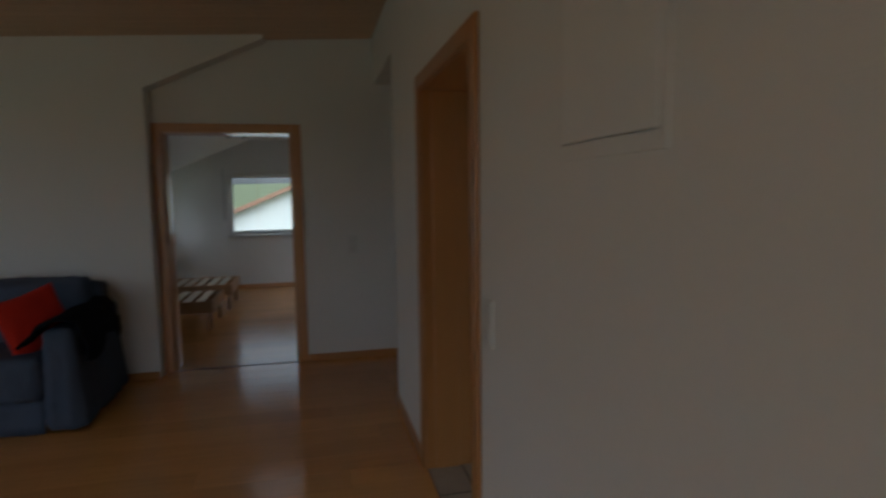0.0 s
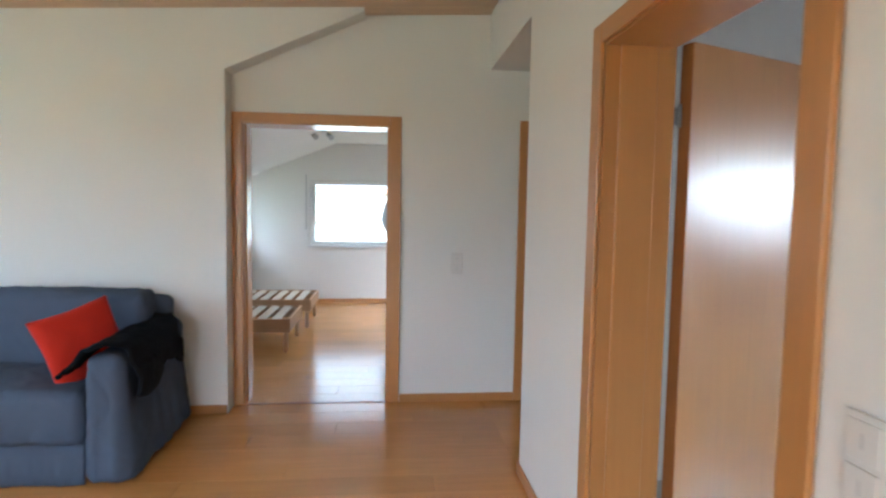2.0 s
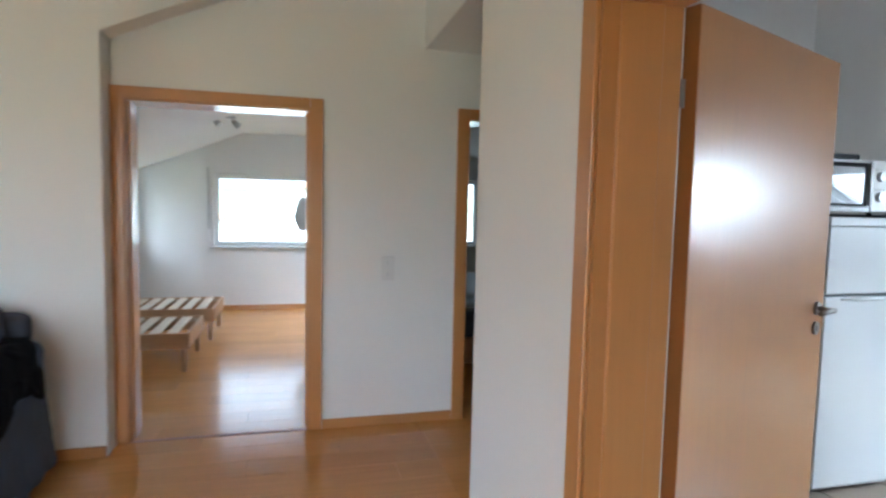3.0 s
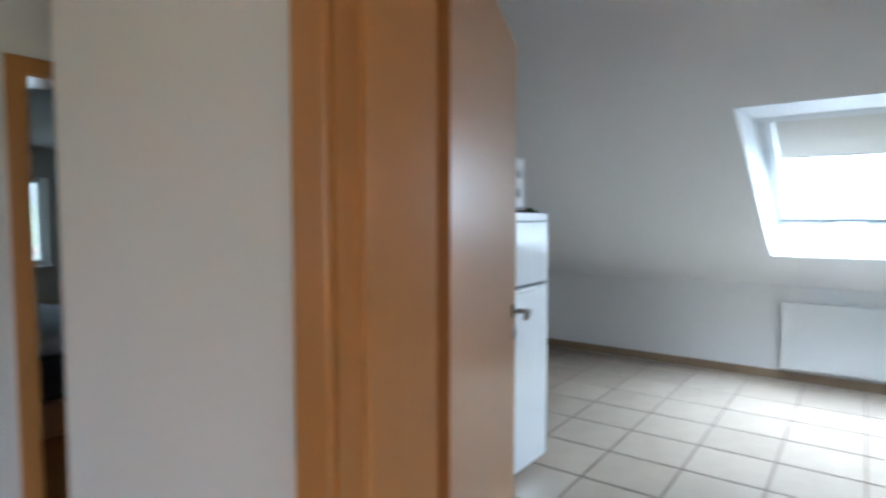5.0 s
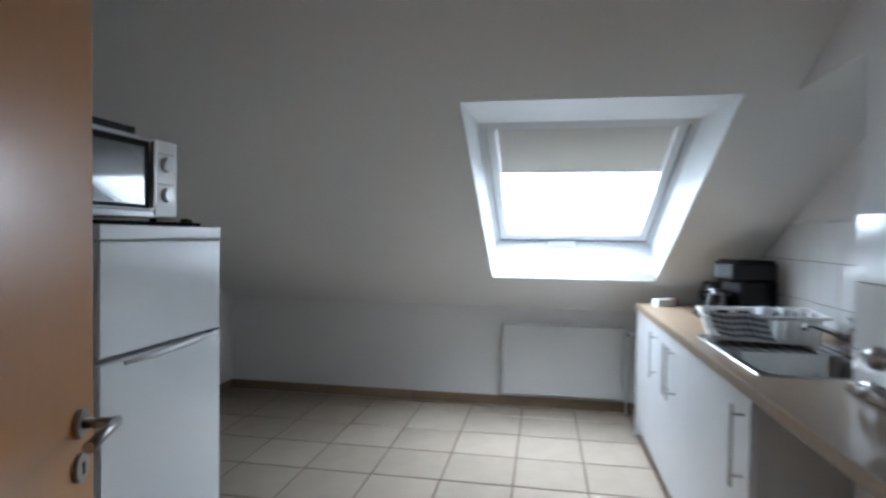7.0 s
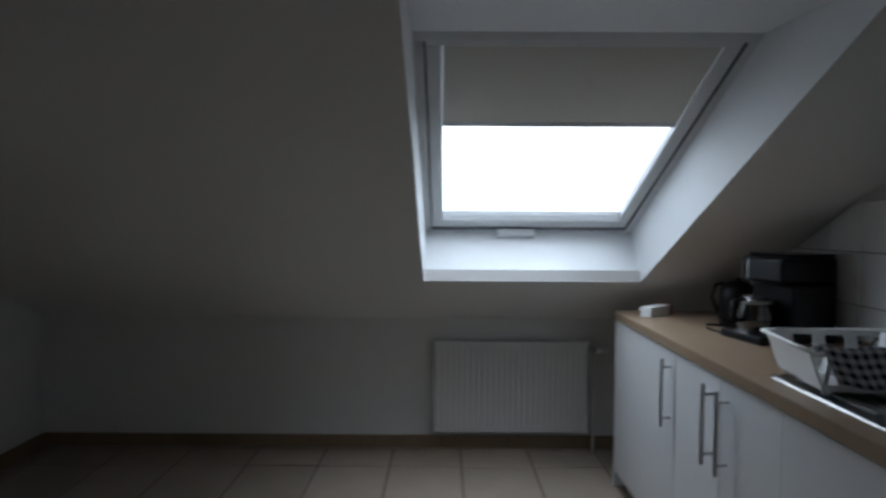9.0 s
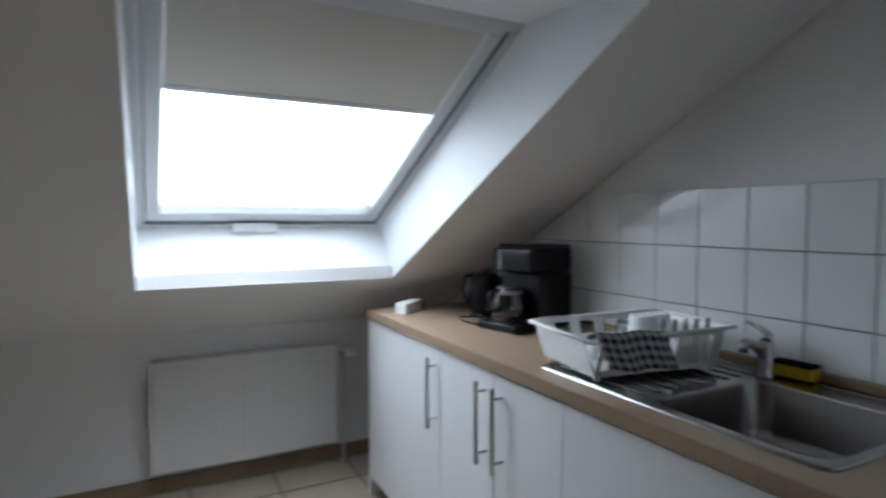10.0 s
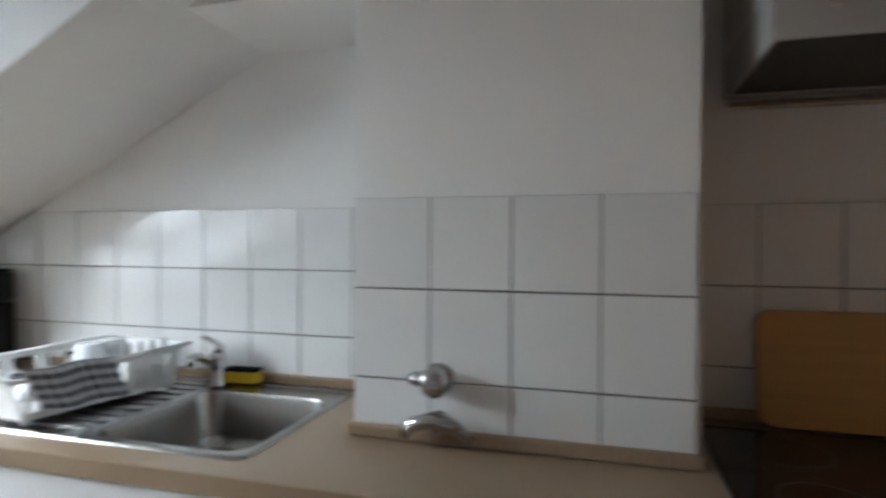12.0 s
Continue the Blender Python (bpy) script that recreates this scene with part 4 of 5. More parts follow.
bd = thing("cutting_board", (1.14, -3.845, ZT + 0.0065), "large wooden cutting board leaning on the tiles", "cutting board")
ringb = R(-0.2, 0.19, 0.0, 0.275, 0.035)
bm = bmesh.new()
loops(bm, [[(x, 0.0, z) for x, z in R(-0.198, 0.188, 0.002, 0.273, 0.033)], [(x, 0.003, z) for x, z in ringb], [(x, 0.017, z) for x, z in ringb], [(x, 0.02, z) for x, z in R(-0.198, 0.188, 0.002, 0.273, 0.033)]])
bm.faces.new([v for v in bm.verts[:len(ringb)]])
bmesh.ops.rotate(bm, verts=bm.verts[:], cent=(0, 0, 0), matrix=Matrix.Rotation(radians(7), 3, "X"))
part("board", bm, BOARD, bd)

hood = thing("range_hood", (1.105, YS + 0.009, 1.722), "light grey range hood over the hob", "range hood")
part("housing", grid_slab(-0.295, 0.295, 0.0, 0.43, 0.0, 0.095, [(-0.285, 0.285, 0.03, 0.42)], lambda u, v, t: (u, v, t)), GREY_METAL, hood)
part("top_plate", box(-0.295, 0.295, 0.0, 0.43, 0.0955, 0.1, 0.001), GREY_METAL, hood)
part("filter", box(-0.284, 0.284, 0.032, 0.419, 0.004, 0.02, 0.002), FILTER, hood, "metal grease filter")
part("wall_rail", box(-0.24, 0.29, 0.001, 0.03, -0.03, -0.014, 0.004, 2), STEEL, hood, "rail under the hood")
for xx in (0.2, 0.11):
    part("knob", tube([(xx, 0.4302, 0.06), (xx, 0.442, 0.06)], 0.011, 16), GREY_METAL, hood, "grey round knob")
part("pilot_lamp", box(0.235, 0.252, 0.4302, 0.434, 0.07, 0.09, 0.002), RED_PRINT, hood, "small red lamp cover")
wc = thing("wall_cabinet", (1.105, YS + 0.009, 1.824), "white wall cabinet over the hood", "wall cabinet")
part("body", box(-0.295, 0.295, 0.0, 0.3, 0.0, 0.42, 0.002), CARCASS, wc)
part("door", box(-0.293, 0.293, 0.301, 0.318, 0.003, 0.417, 0.002), WHITE_LAM, wc)

# ---- radiator ----
rad = thing("radiator", (X_KNEE, -2.757, 0.0), "white panel radiator under the roof window", "radiator")
bm = bmesh.new()
add_box(bm, -0.07, -0.052, -0.471, 0.471, 0.118, 0.672, 0.006, 2)
part("panel", bm, RAD_WHITE, rad)
for k in range(27):
    y = -0.445 + k * 0.0342
    part("rib", box(-0.0735, -0.0702, y - 0.011, y + 0.011, 0.145, 0.645, 0.002), RAD_WHITE, rad)
part("top_grille", box(-0.05, -0.012, -0.468, 0.468, 0.655, 0.674, 0.002), RAD_WHITE, rad)
for y in (-0.33, 0.33):
    part("bracket", box(-0.051, 0.0, y - 0.02, y + 0.02, 0.25, 0.56), RAD_WHITE, rad)
bm = bmesh.new()
add_tube(bm, [(-0.06, -0.472, 0.62), (-0.06, -0.51, 0.62)], 0.011, 12)
v = part("valve", bm, CHROME, rad, "chrome radiator valve")
part("thermostat_head", tube([(-0.06, -0.511, 0.62), (-0.06, -0.53, 0.62), (-0.06, -0.575, 0.62)], [0.017, 0.022, 0.019], 18), WHITE_PLASTIC, v, "white thermostat head")
part("pipe", tube([(-0.06, -0.495, 0.61), (-0.06, -0.495, 0.3), (-0.06, -0.495, 0.0)], 0.0085, 10), RAD_WHITE, rad)

# ---- fridge and microwave ----
fr = thing("fridge", (1.976, -1.105, 0), "white fridge freezer in the kitchen corner", "fridge")
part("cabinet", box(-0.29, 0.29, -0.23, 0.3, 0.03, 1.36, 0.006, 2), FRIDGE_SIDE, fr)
part("top_cover", box(-0.295, 0.295, -0.306, 0.3, 1.3605, 1.405, 0.006, 3), WHITE_ENAMEL, fr)
for z0, z1, nm in ((0.06, 1.018, "fridge_door"), (1.03, 1.359, "freezer_door")):
    d = part(nm, box(-0.295, 0.295, -0.305, -0.238, z0, z1, 0.008, 4), WHITE_ENAMEL, fr)
    part("door_seal", box(-0.285, 0.285, -0.2375, -0.231, z0 + 0.01, z1 - 0.01), FRIDGE_SIDE, d, "grey door seal")
part("grip", tube([(-0.2, -0.306, 1.004), (-0.1, -0.316, 1.006), (0.1, -0.318, 1.012), (0.25, -0.312, 1.019)], [0.006, 0.01, 0.011, 0.006], 10), WHITE_ENAMEL, fr, "curved door grip")
part("hinge_cap", box(0.235, 0.285, -0.312, -0.28, 1.0185, 1.0295, 0.003), DARK_STEEL, fr, "grey hinge cap")
for sx in (-0.25, 0.25):
    for sy in (-0.2, 0.26):
        part("foot", lathe([(0.02, 0.0), (0.02, 0.03)], 12, (sx, sy, 0)), BLACK_PLASTIC, fr)
part("kick_plate", box(-0.28, 0.28, -0.225, -0.215, 0.005, 0.055), FRIDGE_SIDE, fr)

mat_ = thing("place_mat", (1.93, -1.15, 1.405), "dark mat between fridge and microwave", "mat")
part("mat_sheet", box(-0.24, 0.235, -0.25, 0.15, 0.0, 0.012, 0.004, 2), BLACK_WOOL, mat_)
mw = thing("microwave", (1.858, -1.17, 1.417), "white microwave oven with a dark glass door", "microwave")
part("housing", box(-0.245, 0.245, -0.155, 0.17, 0.012, 0.272, 0.008, 3), WHITE_ENAMEL, mw)
d = part("door", box(-0.243, 0.13, -0.18, -0.157, 0.034, 0.27, 0.006, 2), WHITE_ENAMEL, mw, "white rimmed glass door")
part("lower_strip", box(-0.243, 0.13, -0.178, -0.157, 0.014, 0.033, 0.002), WHITE_ENAMEL, mw)
part("glass_border", box(-0.228, 0.1, -0.1825, -0.1805, 0.042, 0.255, 0.001), MATT_BLACK, d, "black border of the door glass")
part("window", box(-0.2, 0.075, -0.1845, -0.1828, 0.052, 0.235, 0.001), DARK_GLASS, d, "dark glass door window")
part("door_pull", box(0.104, 0.12, -0.196, -0.181, 0.045, 0.258, 0.005, 2), DARK_STEEL, d, "grey door pull")
pn = part("control_panel", box(0.132, 0.244, -0.18, -0.157, 0.014, 0.27, 0.005, 2), WHITE_PLASTIC, mw)
for z in (0.19, 0.09):
    part("dial", tube([(0.183, -0.1805, z), (0.183, -0.196, z)], [0.024, 0.02], 20), WHITE_ENAMEL, pn, "round dial")
    for k in range(5):
        part("dial_mark", box(0.15 + k * 0.016, 0.154 + k * 0.016, -0.1812, -0.1803, z + 0.032, z + 0.038), RED_LED, pn)
for sx in (-0.2, 0.2):
    for sy in (-0.12, 0.14):
        part("foot", lathe([(0.012, 0.0), (0.012, 0.0118)], 10, (sx, sy, 0)), BLACK_PLASTIC, mw)
tr = thing("baking_tray", (1.76, -1.14, 1.69), "dark baking tray lying on the microwave", "tray")
part("tray_sheet", grid_slab(-0.16, 0.19, -0.17, 0.16, 0.0, 0.004, [], lambda u, v, t: (u, v, t)), BLACK_PLASTIC, tr)
for q in ((-0.16, 0.19, -0.17, -0.163), (-0.16, 0.19, 0.153, 0.16), (-0.16, -0.153, -0.163, 0.153), (0.183, 0.19, -0.163, 0.153)):
    part("tray_rim", box(*q, 0.0042, 0.028, 0.002), BLACK_PLASTIC, tr)
lf = thing("small_green_packet", (2.14, -1.36, 1.405), "small crumpled green packet on the fridge", "packet")
bm = bmesh.new()
bmesh.ops.create_icosphere(bm, subdivisions=2, radius=1, matrix=Matrix.Translation((0, 0, 0.014)) @ Matrix.Diagonal((0.026, 0.018, 0.0135, 1)))
for v in bm.verts:
    v.co += Vector((noise.noise(v.co * 60), noise.noise(v.co * 60 + Vector((5, 0, 0))), 0)) * 0.006
part("packet_skin", bm, LEAFAGE, lf)

# ---- living room ----
def soft_box(x0, x1, y0, y1, z0, z1, r, n=(16, 12, 8), puff=0.0, wrinkle=0.0, seed=0.0, freq=7.0):
    """An upholstered block: rounded edges, bulging faces and creases."""
    bm = bmesh.new()
    h = Vector(((x1 - x0) / 2, (y1 - y0) / 2, (z1 - z0) / 2))
    c = Vector(((x1 + x0) / 2, (y1 + y0) / 2, (z1 + z0) / 2))
    grid = {}

    def vert(i, j, k):
        if (i, j, k) in grid:
            return grid[i, j, k]
        q = Vector((2 * i / n[0] - 1, 2 * j / n[1] - 1, 2 * k / n[2] - 1))
        p = Vector((q.x * h.x, q.y * h.y, q.z * h.z))
        inner = Vector([max(-h[a] + r, min(h[a] - r, p[a])) for a in range(3)])
        d = p - inner
        out = inner + (d.normalized() * r if d.length > 1e-6 else d)
        for a in range(3):
            b1, b2 = [m for m in range(3) if m != a]
            if abs(q[a]) > 0.999:
                out[a] += math.copysign(puff * (1 - q[b1] ** 2) * (1 - q[b2] ** 2), q[a])
        w = c + out
        nn = noise.noise(w * freq + Vector((seed, seed, 0))) + 0.5 * noise.noise(w * freq * 2.7 + Vector((0, seed, seed)))
        # long pulled creases in the cover
        warp = w + 0.12 * noise.noise_vector(w * 3 + Vector((seed, 0, 0)))
        nn -= 0.6 * max(0.0, 1 - 9 * abs(noise.noise(Vector((warp.x * 5 + warp.y * 3 + seed, warp.y * 2.4, warp.z * 4)))))
        dirn = (d.normalized() if d.length > 1e-6 else Vector((0, 0, 1)))
        grid[i, j, k] = bm.verts.new(w + dirn * wrinkle * nn)
        return grid[i, j, k]

    for a, (u, v, wd) in enumerate(((1, 2, 0), (0, 2, 1), (0, 1, 2))):
        for side in (0, n[wd]):
            for i in range(n[u]):
                for j in range(n[v]):
                    ids = []
                    for di, dj in ((0, 0), (1, 0), (1, 1), (0, 1)):
                        t = [0, 0, 0]
                        t[u], t[v], t[wd] = i + di, j + dj, side
                        ids.append(vert(*t))
                    bm.faces.new(ids).smooth = True
    return bm


sofa = thing("sofa", (-2.94, -0.70, 0), "blue-grey slipcovered sofa against the wall", "sofa")
# axes: x along the sofa, front towards -y
part("base", soft_box(-0.72, 0.72, -0.415, 0.44, 0.06, 0.27, 0.02, (30, 14, 6), 0, 0.006, 1), DENIM, sofa)
part("seat_cushion", soft_box(-0.725, 0.725, -0.455, 0.2, 0.2, 0.475, 0.05, (110, 52, 22), 0.02, 0.009, 3), DENIM, sofa)
part("back_cushion", soft_box(-0.80, 0.80, 0.1, 0.33, 0.43, 0.885, 0.045, (110, 16, 34), 0.018, 0.007, 5), DENIM, sofa)
part("back_frame", soft_box(-0.86, 0.86, 0.32, 0.47, 0.03, 0.83, 0.05, (36, 6, 20), 0.0, 0.008, 8), DENIM, sofa)
for s in (-1, 1):
    a0, a1 = (0.735, 0.93) if s > 0 else (-0.93, -0.735)
    bm = soft_box(a0, a1, -0.455, 0.42, 0.02, 0.655, 0.06, (18, 60, 46), 0.0, 0.009, 11 + s, 6)
    for v in bm.verts:
        low = max(0.0, 0.5 - v.co.z) / 0.5
        if v.co.x * s > 0.83:
            v.co.x += s * (0.065 * low ** 1.4 + 0.009 * low * math.sin(v.co.y * 34 + 2 * math.sin(v.co.y * 9)))
        if v.co.y < -0.38:
            v.co.y -= 0.045 * low ** 1.4 + 0.009 * low * math.sin(v.co.x * 58)
        v.co.z += 0.045 * max(0.0, v.co.y - 0.12) / 0.3 * (1 if v.co.z > 0.4 else 0)
    part("armrest", bm, DENIM, sofa)
# skirt with soft pleats
bm = bmesh.new()
n = 150
prev = None
for k in range(n + 1):
    u = k / n
    x = -0.735 + 1.47 * u
    fold = 0.004 * math.sin(u * 31 + 2 * math.sin(u * 9)) + 0.02 * noise.noise(Vector((u * 11, 0, 0))) + 0.012 * noise.noise(Vector((u * 34, 3, 0)))
    col = [bm.verts.new((x, -0.438 - 0.012 * (1 - t) + fold * (1.1 - t), 0.005 + 0.2 * t)) for t in (0.0, 0.35, 0.7, 1.0)]
    if prev:
        for q in range(3):
            bm.faces.new((prev[q], col[q], col[q + 1], prev[q + 1])).smooth = True
    prev = col
sk = part("skirt", bm, DENIM, sofa, "hanging cloth skirt")
m_ = sk.modifiers.new("thickness", "SOLIDIFY")
m_.thickness = 0.006


def cushion(name, centre, size, rx, ry, rz, label):
    c = new(name)
    c.empty_display_size = 0.1
    c.matrix_basis = pose(*centre, rx, ry, rz)
    tagged(c, label, "cushion", "red sofa cushions")
    bm = bmesh.new()
    n = 18
    for side in (1, -1):
        vs = []
        for i in range(n + 1):
            row = []
            for j in range(n + 1):
                u, v = 2 * i / n - 1, 2 * j / n - 1
                pull = 1 - 0.07 * (1 - abs(u) ** 1.5) * abs(v) ** 4
                pull2 = 1 - 0.07 * (1 - abs(v) ** 1.5) * abs(u) ** 4
                th = 0.075 * ((1 - u * u) * (1 - v * v)) ** 0.42
                w = noise.noise(Vector((u * 2.2, v * 2.2, side * 3 + size * 10))) * 0.012 * (1 - u * u) * (1 - v * v)
                row.append(bm.verts.new((u * pull2 * size / 2, side * (th + 0.002) + w, v * pull * size / 2)))
            vs.append(row)
        for i in range(n):
            for j in range(n):
                bm.faces.new((vs[i][j], vs[i + 1][j], vs[i + 1][j + 1], vs[i][j + 1])).smooth = True
    bmesh.ops.remove_doubles(bm, verts=bm.verts[:], dist=0.0045)
    part("pillow", bm, RED_CLOTH, c)
    return c


cushion("cushion", (-2.34, -0.86, 0.655), 0.40, -16, -15, 48, "bright red square cushion leaning on the armrest")
cushion("cushion", (-3.36, -0.74, 0.63), 0.42, -22, 4, -8, "dark red square cushion leaning on the back")


def blanket(i, j):
    # from the seat over the armrest and down its outer side
    p = along([(-2.33, 0, 0.515), (-2.30, 0, 0.555), (-2.265, 0, 0.585), (-2.238, 0, 0.62), (-2.212, 0, 0.665), (-2.14, 0, 0.69), (-2.06, 0, 0.688), (-2.0, 0, 0.655), (-1.968, 0, 0.59), (-1.95, 0, 0.46)], i)
    over = max(0.0, 1 - abs(i - 0.58) / 0.2)
    front = -1.155 + 0.085 * over + 0.03 * math.sin(i * 9) + 0.015 * math.sin(i * 23)
    y = front + (0.66 + 0.06 * math.sin(i * 5)) * j
    q = Vector((p.x * 6 + 0.6 * j, y * 8, p.z * 6))
    w = noise.noise(q) + 0.5 * noise.noise(q * 2.4)
    lift = 0.05 * max(0.0, (y + 0.6) / 0.3) if p.z > 0.6 else 0.0
    ragged = (0.05 * math.sin(j * 6 + 0.5) + 0.04 * noise.noise(Vector((j * 4, 2, 0)))) * max(0.0, i - 0.8) * 5
    side = 1 if i > 0.8 else -0.2
    return (p.x + 0.02 * abs(w) * side + 0.006, y, p.z + 0.026 * abs(w) + 0.02 * max(0.0, 1 - i / 0.3) + lift - ragged + 0.008)


draped(70, 56, blanket, 0.02, "blanket", BLACK_WOOL, "black wool blanket thrown over the sofa armrest", "blanket")


# ---- switches and fuse box ----
def switch(at_, turn, rows, label):
    s = thing("light_switch", at_, label, "light switch", turn=turn)
    h = 0.072 * rows + 0.01
    part("frame", box(-0.041, 0.041, -0.010, -0.001, -h / 2, h / 2, 0.003, 2), SWITCH_WHITE, s)
    for k in range(rows):
        z = -h / 2 + 0.041 + k * 0.072
        part("rocker", box(-0.031, 0.031, -0.0145, -0.0105, z - 0.031, z + 0.031, 0.003, 2), SWITCH_WHITE, s)
        part("slot", box(-0.002, 0.002, -0.0152, -0.0146, z - 0.012, z + 0.012), FRIDGE_SIDE, s)
    return s


switch((-0.213, 0.0, 1.012), 0, 2, "white double light switch beside the bedroom door")
switch((0.0, -3.285, 1.04), -90, 2, "white double light switch beside the kitchen door")
fb = thing("fuse_box", (0.0, -4.01, 1.525), "white flush fuse box door in the wall", "fuse box", turn=-90)
part("surround", grid_slab(-0.2, 0.2, 0.0, 0.5, -0.006, -0.001, [(-0.178, 0.178, 0.03, 0.472)], lambda u, v, t: (u, t, v)), PLASTER, fb)
part("cover", box(-0.176, 0.176, -0.009, -0.001, 0.034, 0.47, 0.002), WHITE_PLASTIC, fb)
# grey strip on the cover's face, painting the shade of the lower slit
part("shadow_gap", box(-0.174, 0.174, -0.0098, -0.0092, 0.0345, 0.0362), FRIDGE_SIDE, fb, "grey strip drawn as the shade of the lower gap")

# ---- bedroom ----
def window_unit(name, x0, x1, z0, z1, y, label):
    """A white casement window in a wall across y."""
    w = tagged(new(name), label, "window", kind="structure")
    f = 0.055
    for nm, q in (("frame_bottom", (x0, x1, z0, z0 + f)), ("frame_top", (x0, x1, z1 - f, z1)), ("frame_side", (x0, x0 + f, z0 + f, z1 - f)), ("frame_side", (x1 - f, x1, z0 + f, z1 - f))):
        part(nm, box(q[0], q[1], y, y + 0.07, q[2], q[3], 0.006, 2), WHITE_PLASTIC, w)
    p = part("pane", box(x0 + f, x1 - f, y + 0.03, y + 0.036, z0 + f, z1 - f), CLEAR, w)
    p.visible_shadow = False
    part("sill", box(x0 - 0.04, x1 + 0.04, y - 0.16, y - 0.003, z0 - 0.03, z0 - 0.003, 0.006, 2), WHITE_LAM, w)
    return w


window_unit("window_bedroom", *W_BED, Y_FAR + 0.1, "white casement window in the bedroom")
window_unit("window_second_room", *W_TWO, Y_FAR + 0.1, "white casement window in the second room")
roller = thing("shutter_belt", (-1.86, Y_FAR, 0.9), "grey shutter belt winder beside the window", "shutter belt")
part("winder", box(-0.02, 0.02, -0.03, -0.002, 0.0, 0.16, 0.006, 2), WHITE_PLASTIC, roller)
part("belt", box(-0.009, 0.009, -0.014, -0.01, 0.161, 0.95), FRIDGE_SIDE, roller)
orn = thing("window_ornament", (-0.68, Y_FAR + 0.05, 1.02), "dark many-sided ornament hanging before the window", "ornament")
bm = bmesh.new()
pr = [(-0.12, 0.2), (-0.06, 0.43), (0.0, 0.5), (0.06, 0.43), (0.12, 0.2), (0.05, 0.02), (-0.05, 0.02)]
fa = [bm.verts.new((x, -0.006, z)) for x, z in pr]
fb_ = [bm.verts.new((x, 0.006, z)) for x, z in pr]
bm.faces.new(fa), bm.faces.new(list(reversed(fb_)))
for k in range(len(pr)):
    bm.faces.new((fa[k], fb_[k], fb_[(k + 1) % len(pr)], fa[(k + 1) % len(pr)]))
part("plate", bm, GREY_METAL, orn)
part("cord", tube([(0, 0, 0.5), (0, 0, 0.75)], 0.002, 6), GREY_METAL, orn)


def bed(at_, label):
    b = thing("slatted_bed", at_, label, "bed", "slatted bed frames")
    L, W, H = 1.03, 0.78, 0.33
    for y in (0.0, W - 0.025):
        part("side_rail", box(-L, 0, y, y + 0.025, H - 0.13, H, 0.004, 2), BED_PINE, b)
    for x in (-L + 0.002, -0.027):
        part("end_rail", box(x, x + 0.025, 0.026, W - 0.026, H - 0.13, H, 0.004, 2), BED_PINE, b)
    for x in (-L + 0.05, -0.05):
        for y in (0.05, W - 0.05):
            part("leg", tube([(x, y, 0), (x, y, H - 0.131)], [0.016, 0.022], 10), BED_PINE, b)
    k = 0
    x = -0.10
    while x > -L + 0.05:
        part("slat", box(x - 0.085, x, 0.028, W - 0.028, H - 0.02, H - 0.004, 0.003), SLAT, b)
        x -= 0.135
    part("slat_rail", box(-L + 0.03, -0.03, 0.0265, 0.045, H - 0.05, H - 0.021), PALE_WOOD, b)
    part("slat_rail", box(-L + 0.03, -0.03, W - 0.045, W - 0.0265, H - 0.05, H - 0.021), PALE_WOOD, b)
    return b


b1 = bed((-1.62, 1.40, 0), "low bed frame with bare pale slats")
copy_thing(b1, pose(-1.57, 2.52, 0))
sl = thing("spot_lamp", (-1.5, 2.8, Z_ROOM), "dark ceiling lamp with two spots", "ceiling lamp")
part("bar", box(-0.12, 0.12, -0.02, 0.02, -0.022, -0.001, 0.004, 2), DARK_STEEL, sl)
for s in (-1, 1):
    hd = part("spot", tube([(s * 0.09, 0, -0.05), (s * 0.09 + 0.05, -0.03, -0.1)], [0.022, 0.034], 14), DARK_STEEL, sl)
    part("arm", tube([(s * 0.09, 0, -0.022), (s * 0.09, 0, -0.055)], 0.006, 8), DARK_STEEL, hd)
# lining round the ceiling opening that was added for the bedroom fill
for q in ((-1.44, -0.14, 1.84, 1.85), (-1.44, -0.14, 2.4, 2.41), (-1.44, -1.43, 1.85, 2.4), (-0.15, -0.14, 1.85, 2.4)):
    structure("roof_window_lining", box(q[0], q[1], q[2], q[3], Z_ROOM - 0.003, Z_ROOM + 0.09), REVEAL, "white lining of the added bedroom light opening", "window reveal")

# ---- second room ----
b2 = thing("bed", (0.36, 1.06, 0), "made bed with dark cover and light bedding", "bed")
part("bed_base", box(0, 1.2, 0, 1.95, 0.06, 0.27, 0.008, 2), BED_FRAME, b2)
part("mattress", soft_box(0.0, 1.2, 0.0, 1.95, 0.272, 0.5, 0.05, (12, 18, 6), 0.0, 0.006, 2), DARK_BEDDING, b2, smooth=True)
part("duvet", soft_box(-0.01, 1.21, 0.25, 1.9, 0.49, 0.62, 0.05, (16, 22, 6), 0.02, 0.02, 6, 5), LIGHT_BEDDING, b2, "light crumpled duvet", smooth=True)
for x in (0.08, 1.12):
    for y in (0.08, 1.87):
        part("leg", box(x - 0.03, x + 0.03, y - 0.03, y + 0.03, 0, 0.059), BED_FRAME, b2)

